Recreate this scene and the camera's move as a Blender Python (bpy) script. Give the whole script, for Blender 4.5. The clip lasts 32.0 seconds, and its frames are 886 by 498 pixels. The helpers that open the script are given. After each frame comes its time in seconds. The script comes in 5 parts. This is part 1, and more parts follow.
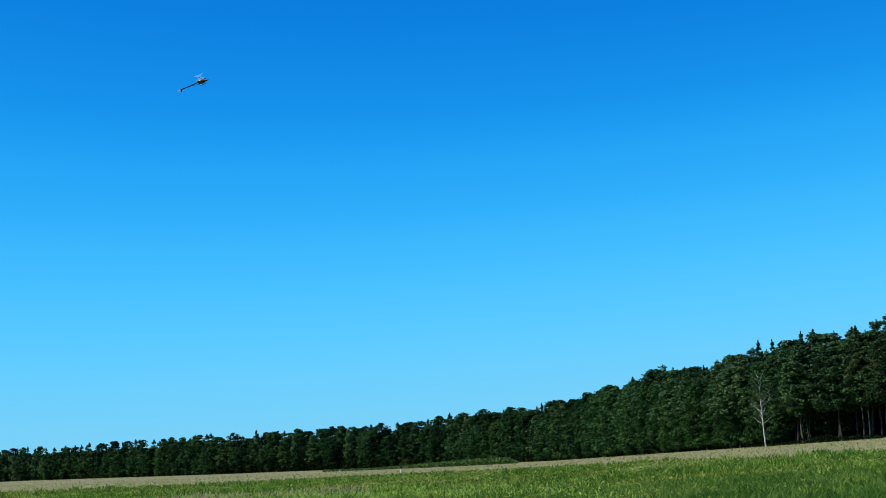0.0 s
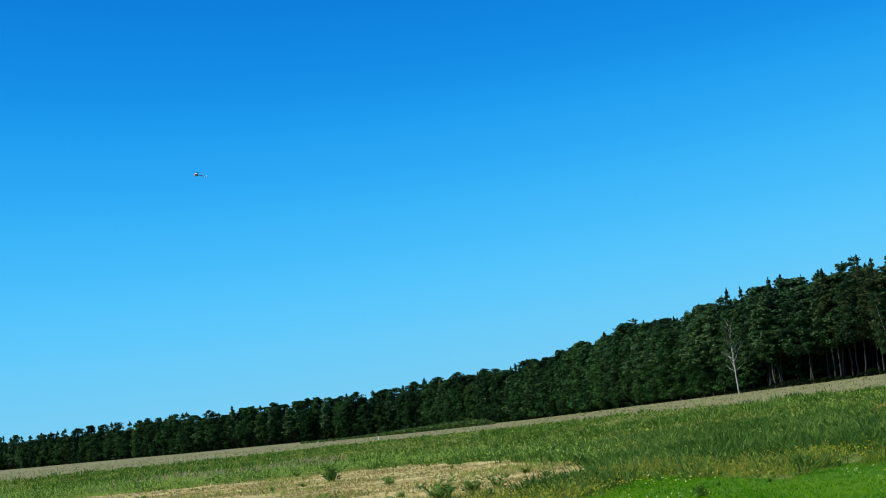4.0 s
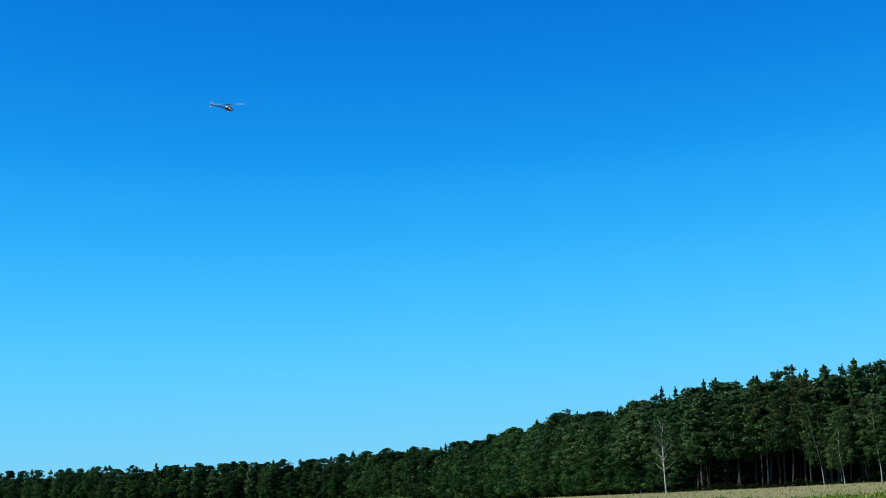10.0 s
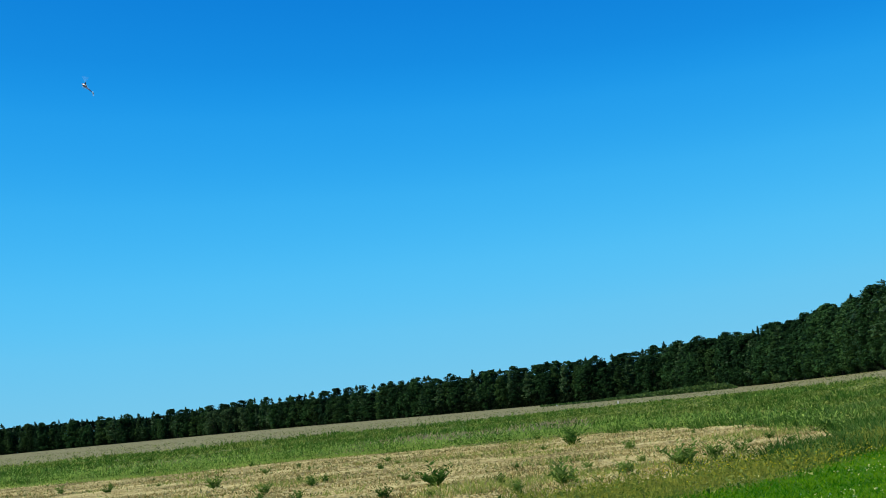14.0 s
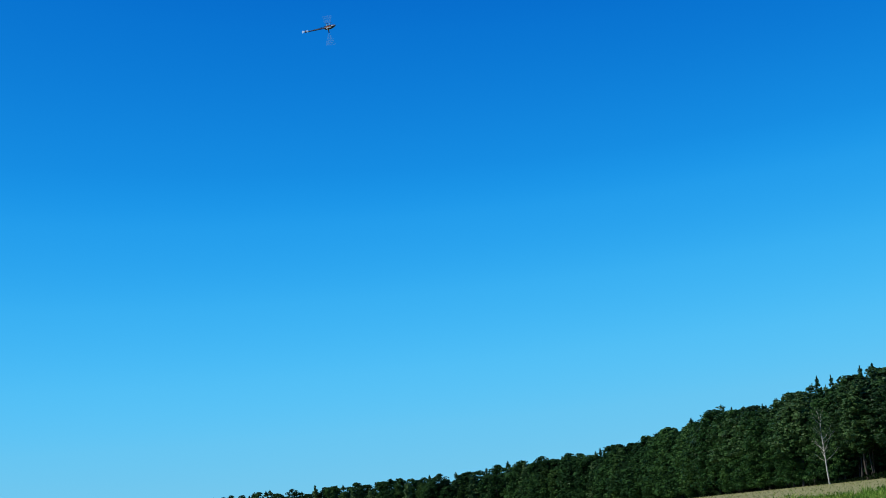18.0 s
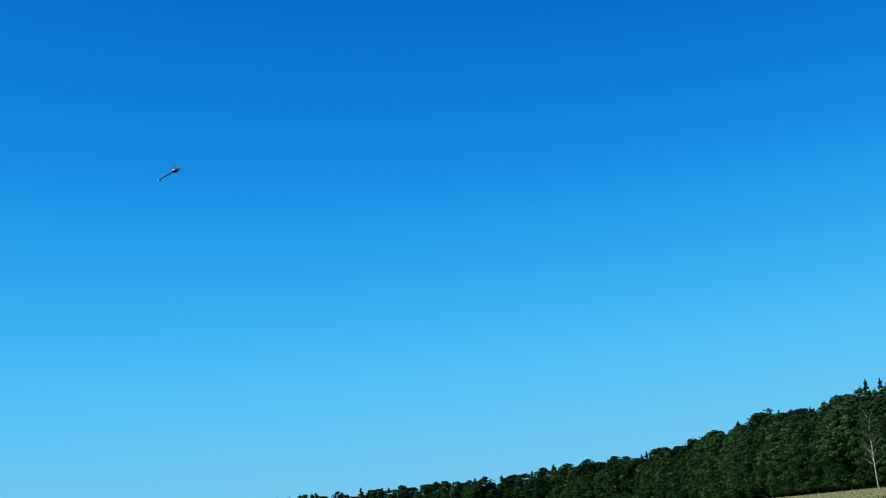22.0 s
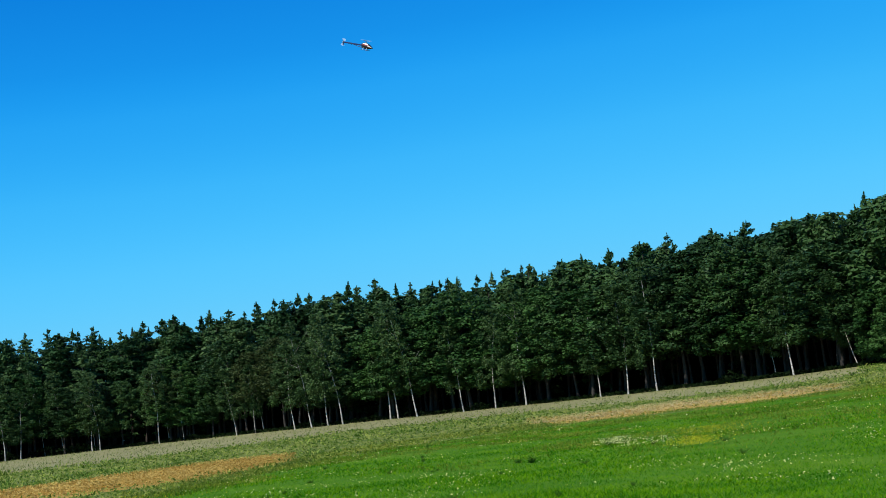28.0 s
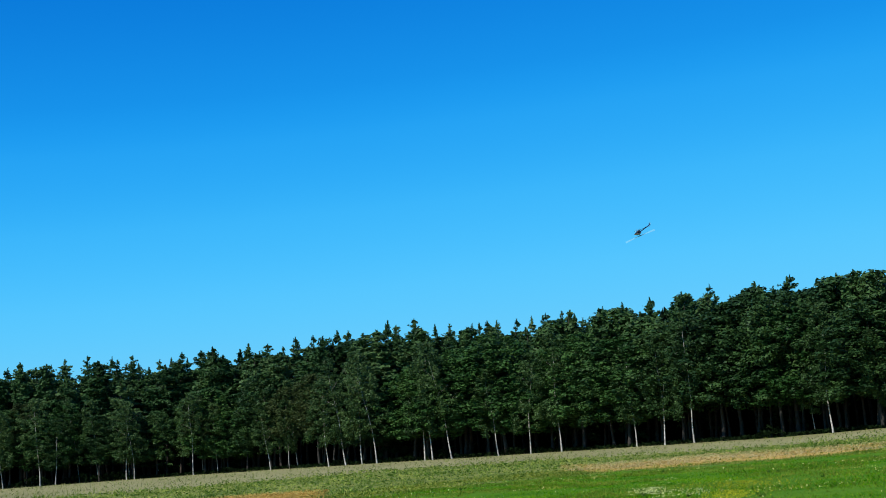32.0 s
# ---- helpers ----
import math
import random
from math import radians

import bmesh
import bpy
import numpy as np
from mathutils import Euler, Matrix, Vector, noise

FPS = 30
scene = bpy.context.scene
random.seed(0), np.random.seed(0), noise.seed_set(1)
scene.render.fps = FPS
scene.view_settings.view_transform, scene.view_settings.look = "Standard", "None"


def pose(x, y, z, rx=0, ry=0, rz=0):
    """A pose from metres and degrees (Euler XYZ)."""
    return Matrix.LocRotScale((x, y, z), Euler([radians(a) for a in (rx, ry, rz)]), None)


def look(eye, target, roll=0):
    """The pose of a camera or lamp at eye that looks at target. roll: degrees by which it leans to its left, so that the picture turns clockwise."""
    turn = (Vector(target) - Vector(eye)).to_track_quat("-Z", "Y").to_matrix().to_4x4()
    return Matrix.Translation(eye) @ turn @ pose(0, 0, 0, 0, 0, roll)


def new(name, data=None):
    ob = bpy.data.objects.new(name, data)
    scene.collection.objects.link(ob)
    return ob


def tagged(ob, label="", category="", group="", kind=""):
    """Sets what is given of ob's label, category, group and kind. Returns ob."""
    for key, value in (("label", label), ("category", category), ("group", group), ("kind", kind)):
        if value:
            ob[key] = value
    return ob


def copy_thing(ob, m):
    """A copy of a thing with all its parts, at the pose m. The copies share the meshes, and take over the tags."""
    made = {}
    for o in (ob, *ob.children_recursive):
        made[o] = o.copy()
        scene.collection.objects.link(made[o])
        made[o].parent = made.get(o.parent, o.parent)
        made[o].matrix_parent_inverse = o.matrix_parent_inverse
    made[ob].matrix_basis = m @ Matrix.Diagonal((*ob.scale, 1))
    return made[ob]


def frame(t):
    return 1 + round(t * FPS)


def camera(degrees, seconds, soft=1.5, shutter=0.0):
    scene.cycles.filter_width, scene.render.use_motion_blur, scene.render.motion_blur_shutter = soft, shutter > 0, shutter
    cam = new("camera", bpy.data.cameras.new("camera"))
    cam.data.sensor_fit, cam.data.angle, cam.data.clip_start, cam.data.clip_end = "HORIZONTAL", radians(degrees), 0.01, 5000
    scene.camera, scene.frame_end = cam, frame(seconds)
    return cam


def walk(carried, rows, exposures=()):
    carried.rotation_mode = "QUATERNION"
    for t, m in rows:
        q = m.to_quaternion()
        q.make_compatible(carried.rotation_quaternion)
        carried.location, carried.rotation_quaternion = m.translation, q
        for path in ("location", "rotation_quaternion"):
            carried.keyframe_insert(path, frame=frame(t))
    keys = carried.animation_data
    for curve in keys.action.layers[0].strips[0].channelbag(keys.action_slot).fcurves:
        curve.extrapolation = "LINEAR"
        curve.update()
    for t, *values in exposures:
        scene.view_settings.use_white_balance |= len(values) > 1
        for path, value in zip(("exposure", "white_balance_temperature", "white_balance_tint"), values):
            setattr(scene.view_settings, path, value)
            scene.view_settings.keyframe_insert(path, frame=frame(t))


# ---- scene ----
# ---- camera: a person stands still in the meadow and pans after the model helicopter ----
EYE = (0.0, 0.0, 1.6)
cam = camera(33.56, 32.0, soft=0.6)

# seconds, bearing (degrees to the right of north), pitch, roll
PATH = [
    (0, -5.94, 8.05, -3.11),
    (0.5, -10.11, 7.35, -4.40),
    (1, -11.41, 6.13, -5.57),
    (1.5, -11.04, 5.56, -6.36),
    (2, -10.67, 5.68, -6.43),
    (2.5, -9.45, 5.68, -6.67),
    (3, -7.97, 5.77, -6.78),
    (3.5, -6.28, 6.17, -6.84),
    (5.5, -1.08, 7.43, -4.05),
    (6, 0.00, 7.61, -3.74),
    (6.5, 1.03, 7.82, -3.42),
    (7, 2.02, 7.96, -3.01),
    (7.5, 2.82, 8.18, -2.58),
    (8, 3.54, 8.46, -2.09),
    (8.5, 3.75, 8.69, -1.64),
    (9, 3.25, 8.96, -1.25),
    (9.5, 1.59, 9.19, -0.93),
    (10, -2.33, 9.40, -1.69),
    (10.5, -6.89, 9.30, -3.07),
    (11, -11.11, 9.81, -3.50),
    (11.5, -14.08, 10.34, -4.23),
    (12, -15.27, 10.38, -4.90),
    (12.5, -16.04, 9.93, -5.38),
    (13, -15.83, 7.67, -5.46),
    (13.5, -15.06, 6.34, -5.88),
    (15.5, -11.39, 6.14, -5.92),
    (16, -10.34, 6.92, -5.70),
    (16.5, -9.34, 7.94, -5.45),
    (17, -8.38, 9.66, -5.15),
    (17.5, -8.14, 9.80, -5.16),
    (18, -7.79, 10.09, -5.10),
    (18.5, -7.61, 10.58, -5.18),
    (19, -7.44, 11.17, -5.20),
    (19.5, -7.63, 11.51, -5.27),
    (20, -8.20, 11.70, -5.11),
    (20.5, -8.35, 11.48, -5.01),
    (21, -8.79, 11.33, -5.06),
    (21.5, -9.01, 11.07, -5.05),
    (22, -9.55, 10.35, -4.95),
    (22.5, -12.36, 8.77, -4.83),
    (23, -14.70, 6.35, -5.68),
    (23.5, -14.58, 6.17, -6.14),
    (24, -13.82, 5.81, -6.41),
    (24.5, -12.73, 5.34, -6.75),
    (26.5, 8.61, 5.85, -6.61),
    (27, 16.67, 5.59, -6.31),
    (27.5, 24.23, 5.97, -5.70),
    (28, 30.94, 6.59, -5.14),
    (28.5, 36.96, 8.98, -4.87),
    (29, 38.49, 9.60, -4.96),
    (29.5, 39.48, 9.74, -4.71),
    (30, 39.45, 9.57, -4.33),
    (30.5, 38.58, 9.22, -4.03),
    (31, 36.51, 8.86, -3.61),
    (31.5, 33.65, 8.59, -3.19),
    (32, 29.42, 8.33, -2.76),
]


def aimed(bearing, pitch, roll):
    b, p = radians(bearing), radians(pitch)
    way = Vector((math.sin(b) * math.cos(p), math.cos(b) * math.cos(p), math.sin(p)))
    return look(EYE, Vector(EYE) + way * 10, roll)


walk(cam, [(t, aimed(b, p, r)) for t, b, p, r in PATH], exposures=[(0.0, 0.12), (2.0, 0.05), (6.0, 0.08), (9.0, 0.15), (10.0, 0.13), (12.0, -0.03), (24.0, -0.03), (26.5, 0.10), (32.0, 0.09)])

# ---- daylight ----
SUN_BEARING, SUN_HEIGHT = -108.0, 44.0
world = bpy.data.worlds.new("world")
scene.world = world
world.use_nodes = True
wn, wl = world.node_tree.nodes, world.node_tree.links
sky = wn.new("ShaderNodeTexSky")
sky.sky_type, sky.sun_disc = "NISHITA", False
sky.sun_elevation, sky.sun_rotation = radians(SUN_HEIGHT), radians(SUN_BEARING)
sky.altitude, sky.air_density, sky.dust_density, sky.ozone_density = 150, 1.0, 0.0, 4.0
# the clear late-summer sky: the haze of the Nishita sky sets the hue from pale at the tree tops to deep blue above,
# then greyer overhead


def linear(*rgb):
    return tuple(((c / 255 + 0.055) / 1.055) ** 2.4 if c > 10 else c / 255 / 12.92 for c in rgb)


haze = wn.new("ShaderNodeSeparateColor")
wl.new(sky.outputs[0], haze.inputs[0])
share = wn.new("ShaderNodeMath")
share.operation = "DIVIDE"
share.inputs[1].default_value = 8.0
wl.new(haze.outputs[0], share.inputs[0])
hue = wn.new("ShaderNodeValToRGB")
# first two stops, overhead and unseen, are greyed to make the skylight less blue
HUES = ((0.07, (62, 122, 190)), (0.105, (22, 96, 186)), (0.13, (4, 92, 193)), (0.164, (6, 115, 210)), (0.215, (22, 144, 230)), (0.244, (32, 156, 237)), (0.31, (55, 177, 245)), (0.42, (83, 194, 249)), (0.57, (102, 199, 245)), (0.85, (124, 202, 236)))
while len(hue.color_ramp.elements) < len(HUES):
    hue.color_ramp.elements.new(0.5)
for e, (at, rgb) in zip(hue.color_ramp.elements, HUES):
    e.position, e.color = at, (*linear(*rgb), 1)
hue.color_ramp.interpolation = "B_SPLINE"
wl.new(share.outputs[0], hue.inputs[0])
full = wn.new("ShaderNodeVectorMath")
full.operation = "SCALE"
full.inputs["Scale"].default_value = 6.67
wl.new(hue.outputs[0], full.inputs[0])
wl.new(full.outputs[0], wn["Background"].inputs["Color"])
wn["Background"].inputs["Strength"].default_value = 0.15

sun = new("sun", bpy.data.lights.new("sun", "SUN"))
sun.data.energy, sun.data.angle, sun.data.color = 5.0, radians(0.53), (1.0, 0.95, 0.87)
sb, sh = radians(SUN_BEARING), radians(SUN_HEIGHT)
sun.matrix_world = look((math.sin(sb) * math.cos(sh) * 300, math.cos(sb) * math.cos(sh) * 300, math.sin(sh) * 300), (0, 0, 0))


# ---- materials ----
def material(name):
    m = bpy.data.materials.new(name)
    m.use_nodes = True
    return m, m.node_tree.nodes, m.node_tree.links, m.node_tree.nodes["Principled BSDF"]


def ramp(nodes, stops):
    r = nodes.new("ShaderNodeValToRGB")
    while len(r.color_ramp.elements) < len(stops):
        r.color_ramp.elements.new(0.5)
    for e, (p, c) in zip(r.color_ramp.elements, stops):
        e.position, e.color = p, (*c, 1)
    return r


def noise_tex(nodes, links, scale, detail=4.0, coords=None):
    n = nodes.new("ShaderNodeTexNoise")
    n.inputs["Scale"].default_value, n.inputs["Detail"].default_value = scale, detail
    if coords is not None:
        links.new(coords, n.inputs["Vector"])
    return n


def foliage(name, dark, mid, light, through_share=0.3, rough=0.65, patch=0.15, gloss=0.04, vary=0.45):
    """Leaves, needles or blades: the hue differs from leaf to leaf, from plant to plant and in broad patches."""
    m, n, l, b = material(name)
    geo, info, tc = n.new("ShaderNodeNewGeometry"), n.new("ShaderNodeObjectInfo"), n.new("ShaderNodeTexCoord")
    nz = noise_tex(n, l, patch, 3.0, geo.outputs["Position"])
    add = n.new("ShaderNodeMath"); add.operation = "MULTIPLY_ADD"
    add.inputs[1].default_value = vary
    l.new(geo.outputs["Random Per Island"], add.inputs[0])
    l.new(nz.outputs["Fac"], add.inputs[2])
    add2 = n.new("ShaderNodeMath"); add2.operation = "MULTIPLY_ADD"
    add2.inputs[1].default_value = 0.4
    l.new(info.outputs["Random"], add2.inputs[0])
    l.new(add.outputs[0], add2.inputs[2])
    r = ramp(n, [(0.45, dark), (0.85, mid), (1.0, light)])
    l.new(add2.outputs[0], r.inputs[0])
    l.new(r.outputs[0], b.inputs["Base Color"])
    b.inputs["Roughness"].default_value = rough
    b.inputs["Specular IOR Level"].default_value = gloss
    tr, mix = n.new("ShaderNodeBsdfTranslucent"), n.new("ShaderNodeMixShader")
    l.new(r.outputs[0], tr.inputs["Color"])
    mix.inputs[0].default_value = through_share
    l.new(b.outputs[0], mix.inputs[1])
    l.new(tr.outputs[0], mix.inputs[2])
    l.new(mix.outputs[0], n["Material Output"].inputs["Surface"])
    return m


def bark(name, dark, light, scale, stretch, marks=None):
    m, n, l, b = material(name)
    tc, mp = n.new("ShaderNodeTexCoord"), n.new("ShaderNodeMapping")
    mp.inputs["Scale"].default_value = stretch
    l.new(tc.outputs["Object"], mp.inputs["Vector"])
    nz = noise_tex(n, l, scale, 6.0, mp.outputs[0])
    r = ramp(n, [(0.35, dark), (0.62, light)])
    l.new(nz.outputs["Fac"], r.inputs[0])
    col = r.outputs[0]
    if marks:
        mp2 = n.new("ShaderNodeMapping")
        mp2.inputs["Scale"].default_value = (2.0, 2.0, 5.0)
        l.new(tc.outputs["Object"], mp2.inputs["Vector"])
        nz2 = noise_tex(n, l, 1.3, 3.0, mp2.outputs[0])
        r2 = ramp(n, [(0.58, (0, 0, 0)), (0.66, (1, 1, 1))])
        l.new(nz2.outputs["Fac"], r2.inputs[0])
        mx = n.new("ShaderNodeMixRGB")
        mx.inputs["Color2"].default_value = (*marks, 1)
        l.new(r2.outputs[0], mx.inputs["Fac"])
        l.new(col, mx.inputs["Color1"])
        col = mx.outputs[0]
    l.new(col, b.inputs["Base Color"])
    b.inputs["Roughness"].default_value = 0.85
    bp = n.new("ShaderNodeBump")
    bp.inputs["Strength"].default_value = 0.6
    l.new(nz.outputs["Fac"], bp.inputs["Height"])
    l.new(bp.outputs[0], b.inputs["Normal"])
    return m


def plain(name, colour, rough, metal=0.0, coat=0.0):
    m, n, l, b = material(name)
    nz = noise_tex(n, l, 30.0, 4.0)
    mx = n.new("ShaderNodeMixRGB")
    mx.blend_type = "MULTIPLY"
    mx.inputs["Fac"].default_value = 0.12
    mx.inputs["Color1"].default_value = (*colour, 1)
    l.new(nz.outputs["Fac"], mx.inputs["Color2"])
    l.new(mx.outputs[0], b.inputs["Base Color"])
    b.inputs["Roughness"].default_value, b.inputs["Metallic"].default_value = rough, metal
    b.inputs["Coat Weight"].default_value = coat
    return m


M_OAK = foliage("oak_leaves", (0.009, 0.030, 0.007), (0.021, 0.062, 0.014), (0.052, 0.118, 0.028), 0.16, 0.5, 0.3, 0.08, vary=0.28)
M_BEECH = foliage("dark_leaves", (0.008, 0.024, 0.007), (0.018, 0.049, 0.014), (0.046, 0.097, 0.026), 0.16, 0.5, 0.3, 0.12, vary=0.28)
M_FARLEAF = foliage("far_leaves", (0.007, 0.021, 0.007), (0.014, 0.043, 0.012), (0.034, 0.085, 0.022), vary=0.28)
M_BIRCHLEAF = foliage("birch_leaves", (0.018, 0.046, 0.013), (0.038, 0.082, 0.023), (0.076, 0.135, 0.040), 0.25, 0.5, 0.3, 0.15, vary=0.28)
M_PINE = foliage("pine_needles", (0.012, 0.038, 0.011), (0.032, 0.077, 0.023), (0.066, 0.122, 0.040), 0.10, 0.5, 0.3, 0.10, vary=0.28)
M_SPRUCE = foliage("spruce_needles", (0.010, 0.032, 0.011), (0.024, 0.063, 0.021), (0.051, 0.105, 0.034), 0.10, vary=0.28)
M_BROWNLEAF = foliage("olive_brown_leaves", (0.014, 0.026, 0.008), (0.030, 0.050, 0.016), (0.058, 0.084, 0.027), 0.2, 0.5, 0.3, 0.08, vary=0.28)
M_FARLIGHT = foliage("far_light_leaves", (0.014, 0.034, 0.009), (0.030, 0.068, 0.017), (0.056, 0.112, 0.028), vary=0.28)
M_WILLOW = foliage("willow_leaves", (0.030, 0.062, 0.022), (0.052, 0.095, 0.032), (0.080, 0.130, 0.045), vary=0.28)
# near-black: the wood's inner shade is put into the leaf colour
M_WOODSHADE = foliage("wood_shade_leaves", (0.0016, 0.005, 0.0016), (0.004, 0.010, 0.003), (0.010, 0.022, 0.006))
M_MEADOW = foliage("meadow_blades", (0.012, 0.105, 0.002), (0.044, 0.200, 0.003), (0.170, 0.335, 0.006), 0.45, 0.8, 0.7, 0.02)
M_WEED = foliage("weed_blades", (0.035, 0.075, 0.008), (0.130, 0.205, 0.026), (0.320, 0.365, 0.075), 0.4, 0.7, 0.4)
M_CORN = foliage("corn_blades", (0.028, 0.080, 0.009), (0.110, 0.225, 0.026), (0.350, 0.480, 0.088), 0.45, 0.7, 0.4)
M_DRY = foliage("dry_panicles", (0.270, 0.205, 0.075), (0.430, 0.335, 0.140), (0.560, 0.460, 0.220), 0.2, 0.8, 0.06)
M_PALE = foliage("pale_field_heads", (0.270, 0.255, 0.105), (0.345, 0.325, 0.145), (0.410, 0.385, 0.185), 0.2, 0.8, 0.05)
M_TUFT = foliage("tuft_blades", (0.026, 0.082, 0.010), (0.075, 0.165, 0.022), (0.190, 0.285, 0.055), 0.4, 0.7, 0.3)
M_DOCK = foliage("dock_leaves", (0.014, 0.055, 0.005), (0.034, 0.105, 0.010), (0.080, 0.165, 0.022), 0.35, 0.6, 0.3)
M_HEATHER = foliage("grey_seed_heads", (0.150, 0.141, 0.068), (0.186, 0.176, 0.090), (0.222, 0.210, 0.114), 0.2, 0.8, 0.04)
M_MAIZE = foliage("maize_leaves", (0.030, 0.070, 0.014), (0.060, 0.115, 0.024), (0.110, 0.170, 0.042), 0.3, 0.6, 0.2)
M_DEAD = foliage("dead_stalks", (0.230, 0.175, 0.080), (0.390, 0.300, 0.150), (0.530, 0.420, 0.230), 0.2, 0.8, 0.3)
M_RIPE = foliage("ripe_stalks", (0.280, 0.165, 0.035), (0.420, 0.270, 0.062), (0.530, 0.380, 0.110), 0.2, 0.8, 0.2)
M_BROWNWEED = foliage("dock_seed_heads", (0.070, 0.030, 0.014), (0.120, 0.055, 0.025), (0.180, 0.095, 0.045), 0.1, 0.9, 0.5)
M_OLIVE = foliage("olive_margin_blades", (0.058, 0.105, 0.010), (0.150, 0.210, 0.020), (0.310, 0.315, 0.045), 0.4, 0.8, 0.4)
M_STRAW = foliage("straw_litter", (0.200, 0.155, 0.050), (0.405, 0.325, 0.110), (0.580, 0.485, 0.200), 0.1, 0.9, 0.3)
M_GOLD = foliage("yellow_flowers", (0.340, 0.290, 0.010), (0.560, 0.460, 0.015), (0.720, 0.600, 0.030), 0.5, 0.6, 0.5)
M_WHITEFLOWER = foliage("white_flowers", (0.760, 0.700, 0.240), (0.860, 0.810, 0.300), (0.900, 0.860, 0.400), 0.5, 0.6, 0.5)
M_BIRCHBARK = bark("birch_bark", (0.21, 0.195, 0.17), (0.56, 0.54, 0.49), 3.0, (1, 1, 0.6), (0.05, 0.045, 0.04))
# oak and pine bark darkened below true bark tone for shade inside the wood
M_SHADEBARK = bark("shaded_oak_bark", (0.009, 0.008, 0.006), (0.034, 0.029, 0.023), 6.0, (1.5, 1.5, 0.35))
M_SHADEPINEBARK = bark("shaded_pine_bark", (0.020, 0.016, 0.012), (0.062, 0.046, 0.035), 5.0, (1.5, 1.5, 0.4))

# ---- lie of the land: bearing against distance and height angle of the wood's edge ----
BEAR = (-40, -29, -22, -15, -8, -5.8, -2.4, 0.5, 1.7, 5.9, 9.6, 13, 20, 26, 35, 42, 47, 52, 60)
EDGE = (1400, 1164, 952, 754, 670, 640, 529, 400, 347, 291, 270, 257, 250, 230, 216, 200, 188, 177, 160)
RISE = (0.15, 0.05, -0.04, -0.19, -0.30, -0.33, -0.37, -0.33, -0.31, -0.26, -0.20, -0.11, 0.06, 0.15, 0.28, 0.40, 0.60, 0.69, 0.80)


def edge(b):
    return np.interp(b, BEAR, EDGE)


def land(b, d):
    """Height of the ground at a bearing and a distance: level by the camera, then a gentle steady slope to the wood."""
    b, d = np.asarray(b, float), np.asarray(d, float)
    e = edge(b)
    slope = (EYE[2] + e * np.tan(np.radians(np.interp(b, BEAR, RISE)))) / (e - 30)
    fade = np.clip((b + 75) / 30, 0, 1) * np.clip((95 - b) / 30, 0, 1)
    return slope * fade * np.clip(np.minimum(d, e + 60) - 30, 0, None)


def spot(b, d, lift=0.0):
    return (d * math.sin(radians(b)), d * math.cos(radians(b)), float(land(b, d)) + lift)


# field boundaries: bearing, distance
def line(*pairs):
    bs, ds = zip(*pairs)
    return lambda b: np.interp(b, bs, ds)


MEADOW_END = line((-40, 14), (-16, 17), (-10, 20.5), (-6, 21.6), (-1.6, 24), (2, 31), (7, 25.5), (10.8, 29), (12.8, 35.5), (17, 40), (20, 46), (24.5, 57), (28, 70), (35, 80), (41, 83), (45.7, 86), (47, 88), (49.4, 89), (52.6, 100), (70, 104))
SOIL_START = line((-40, 14), (-16, 18), (-13.5, 23), (-10, 24.5), (-6, 26), (-2.6, 29), (-1, 33), (1, 40))
SOIL_END = line((-40, 78), (-31, 75), (-26, 68.5), (-20, 69), (-13, 61.5), (-7.7, 62), (-2.8, 51), (-1, 42), (0.5, 36))
WEED_END = line((-40, 220), (-31, 190), (-23, 176), (-14, 180), (-9, 225), (-3.3, 235), (0, 175), (6, 116), (12.6, 116), (19, 120), (24.7, 138), (31, 146), (34, 142), (37, 135), (42, 132), (47, 138), (60, 150))
RIPE_START = line((10.8, 54), (14, 50.5), (17, 51.5), (20.7, 55), (23.7, 62), (24.6, 68))
RIPE_END = line((10.8, 54.5), (13.4, 58.5), (16, 61), (22, 69), (24.6, 69))
TAN_START = line((33.5, 93), (35, 83), (41.5, 87), (45.3, 89), (46, 96))
TAN_END = line((33.5, 94), (35.3, 98), (39.4, 106), (43, 103), (46, 97))
SAND_START = line((47.4, 97), (48.3, 90), (50.5, 93), (52.6, 102), (55, 104))
SAND_END = line((47.4, 98), (48.3, 114), (50.5, 120), (52.6, 119), (53.4, 104))


def zones(b, d):
    """0 meadow, 1 soil, 2 weeds, 3 dry field, 4 ripe strip, 5 tan strip, 6 sandy patch, 7 wood floor."""
    b, d = np.asarray(b, float), np.asarray(d, float)
    z = np.full(np.broadcast(b, d).shape, 2)
    z = np.where(d < MEADOW_END(b), 0, z)
    z = np.where((d > SOIL_START(b)) & (d < SOIL_END(b)) & (b < 0.5), 1, z)
    z = np.where((d > WEED_END(b)) & (b < 45.5 + 0.004 * d), 3, z)
    z = np.where((d > RIPE_START(b)) & (d < RIPE_END(b)) & (b > 10.8) & (b < 24.6), 4, z)
    z = np.where((d > TAN_START(b)) & (d < TAN_END(b)) & (b > 33.5) & (b < 46), 5, z)
    z = np.where((d > SAND_START(b)) & (d < SAND_END(b)) & (b > 47.4) & (b < 53.4), 6, z)
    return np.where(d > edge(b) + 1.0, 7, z)


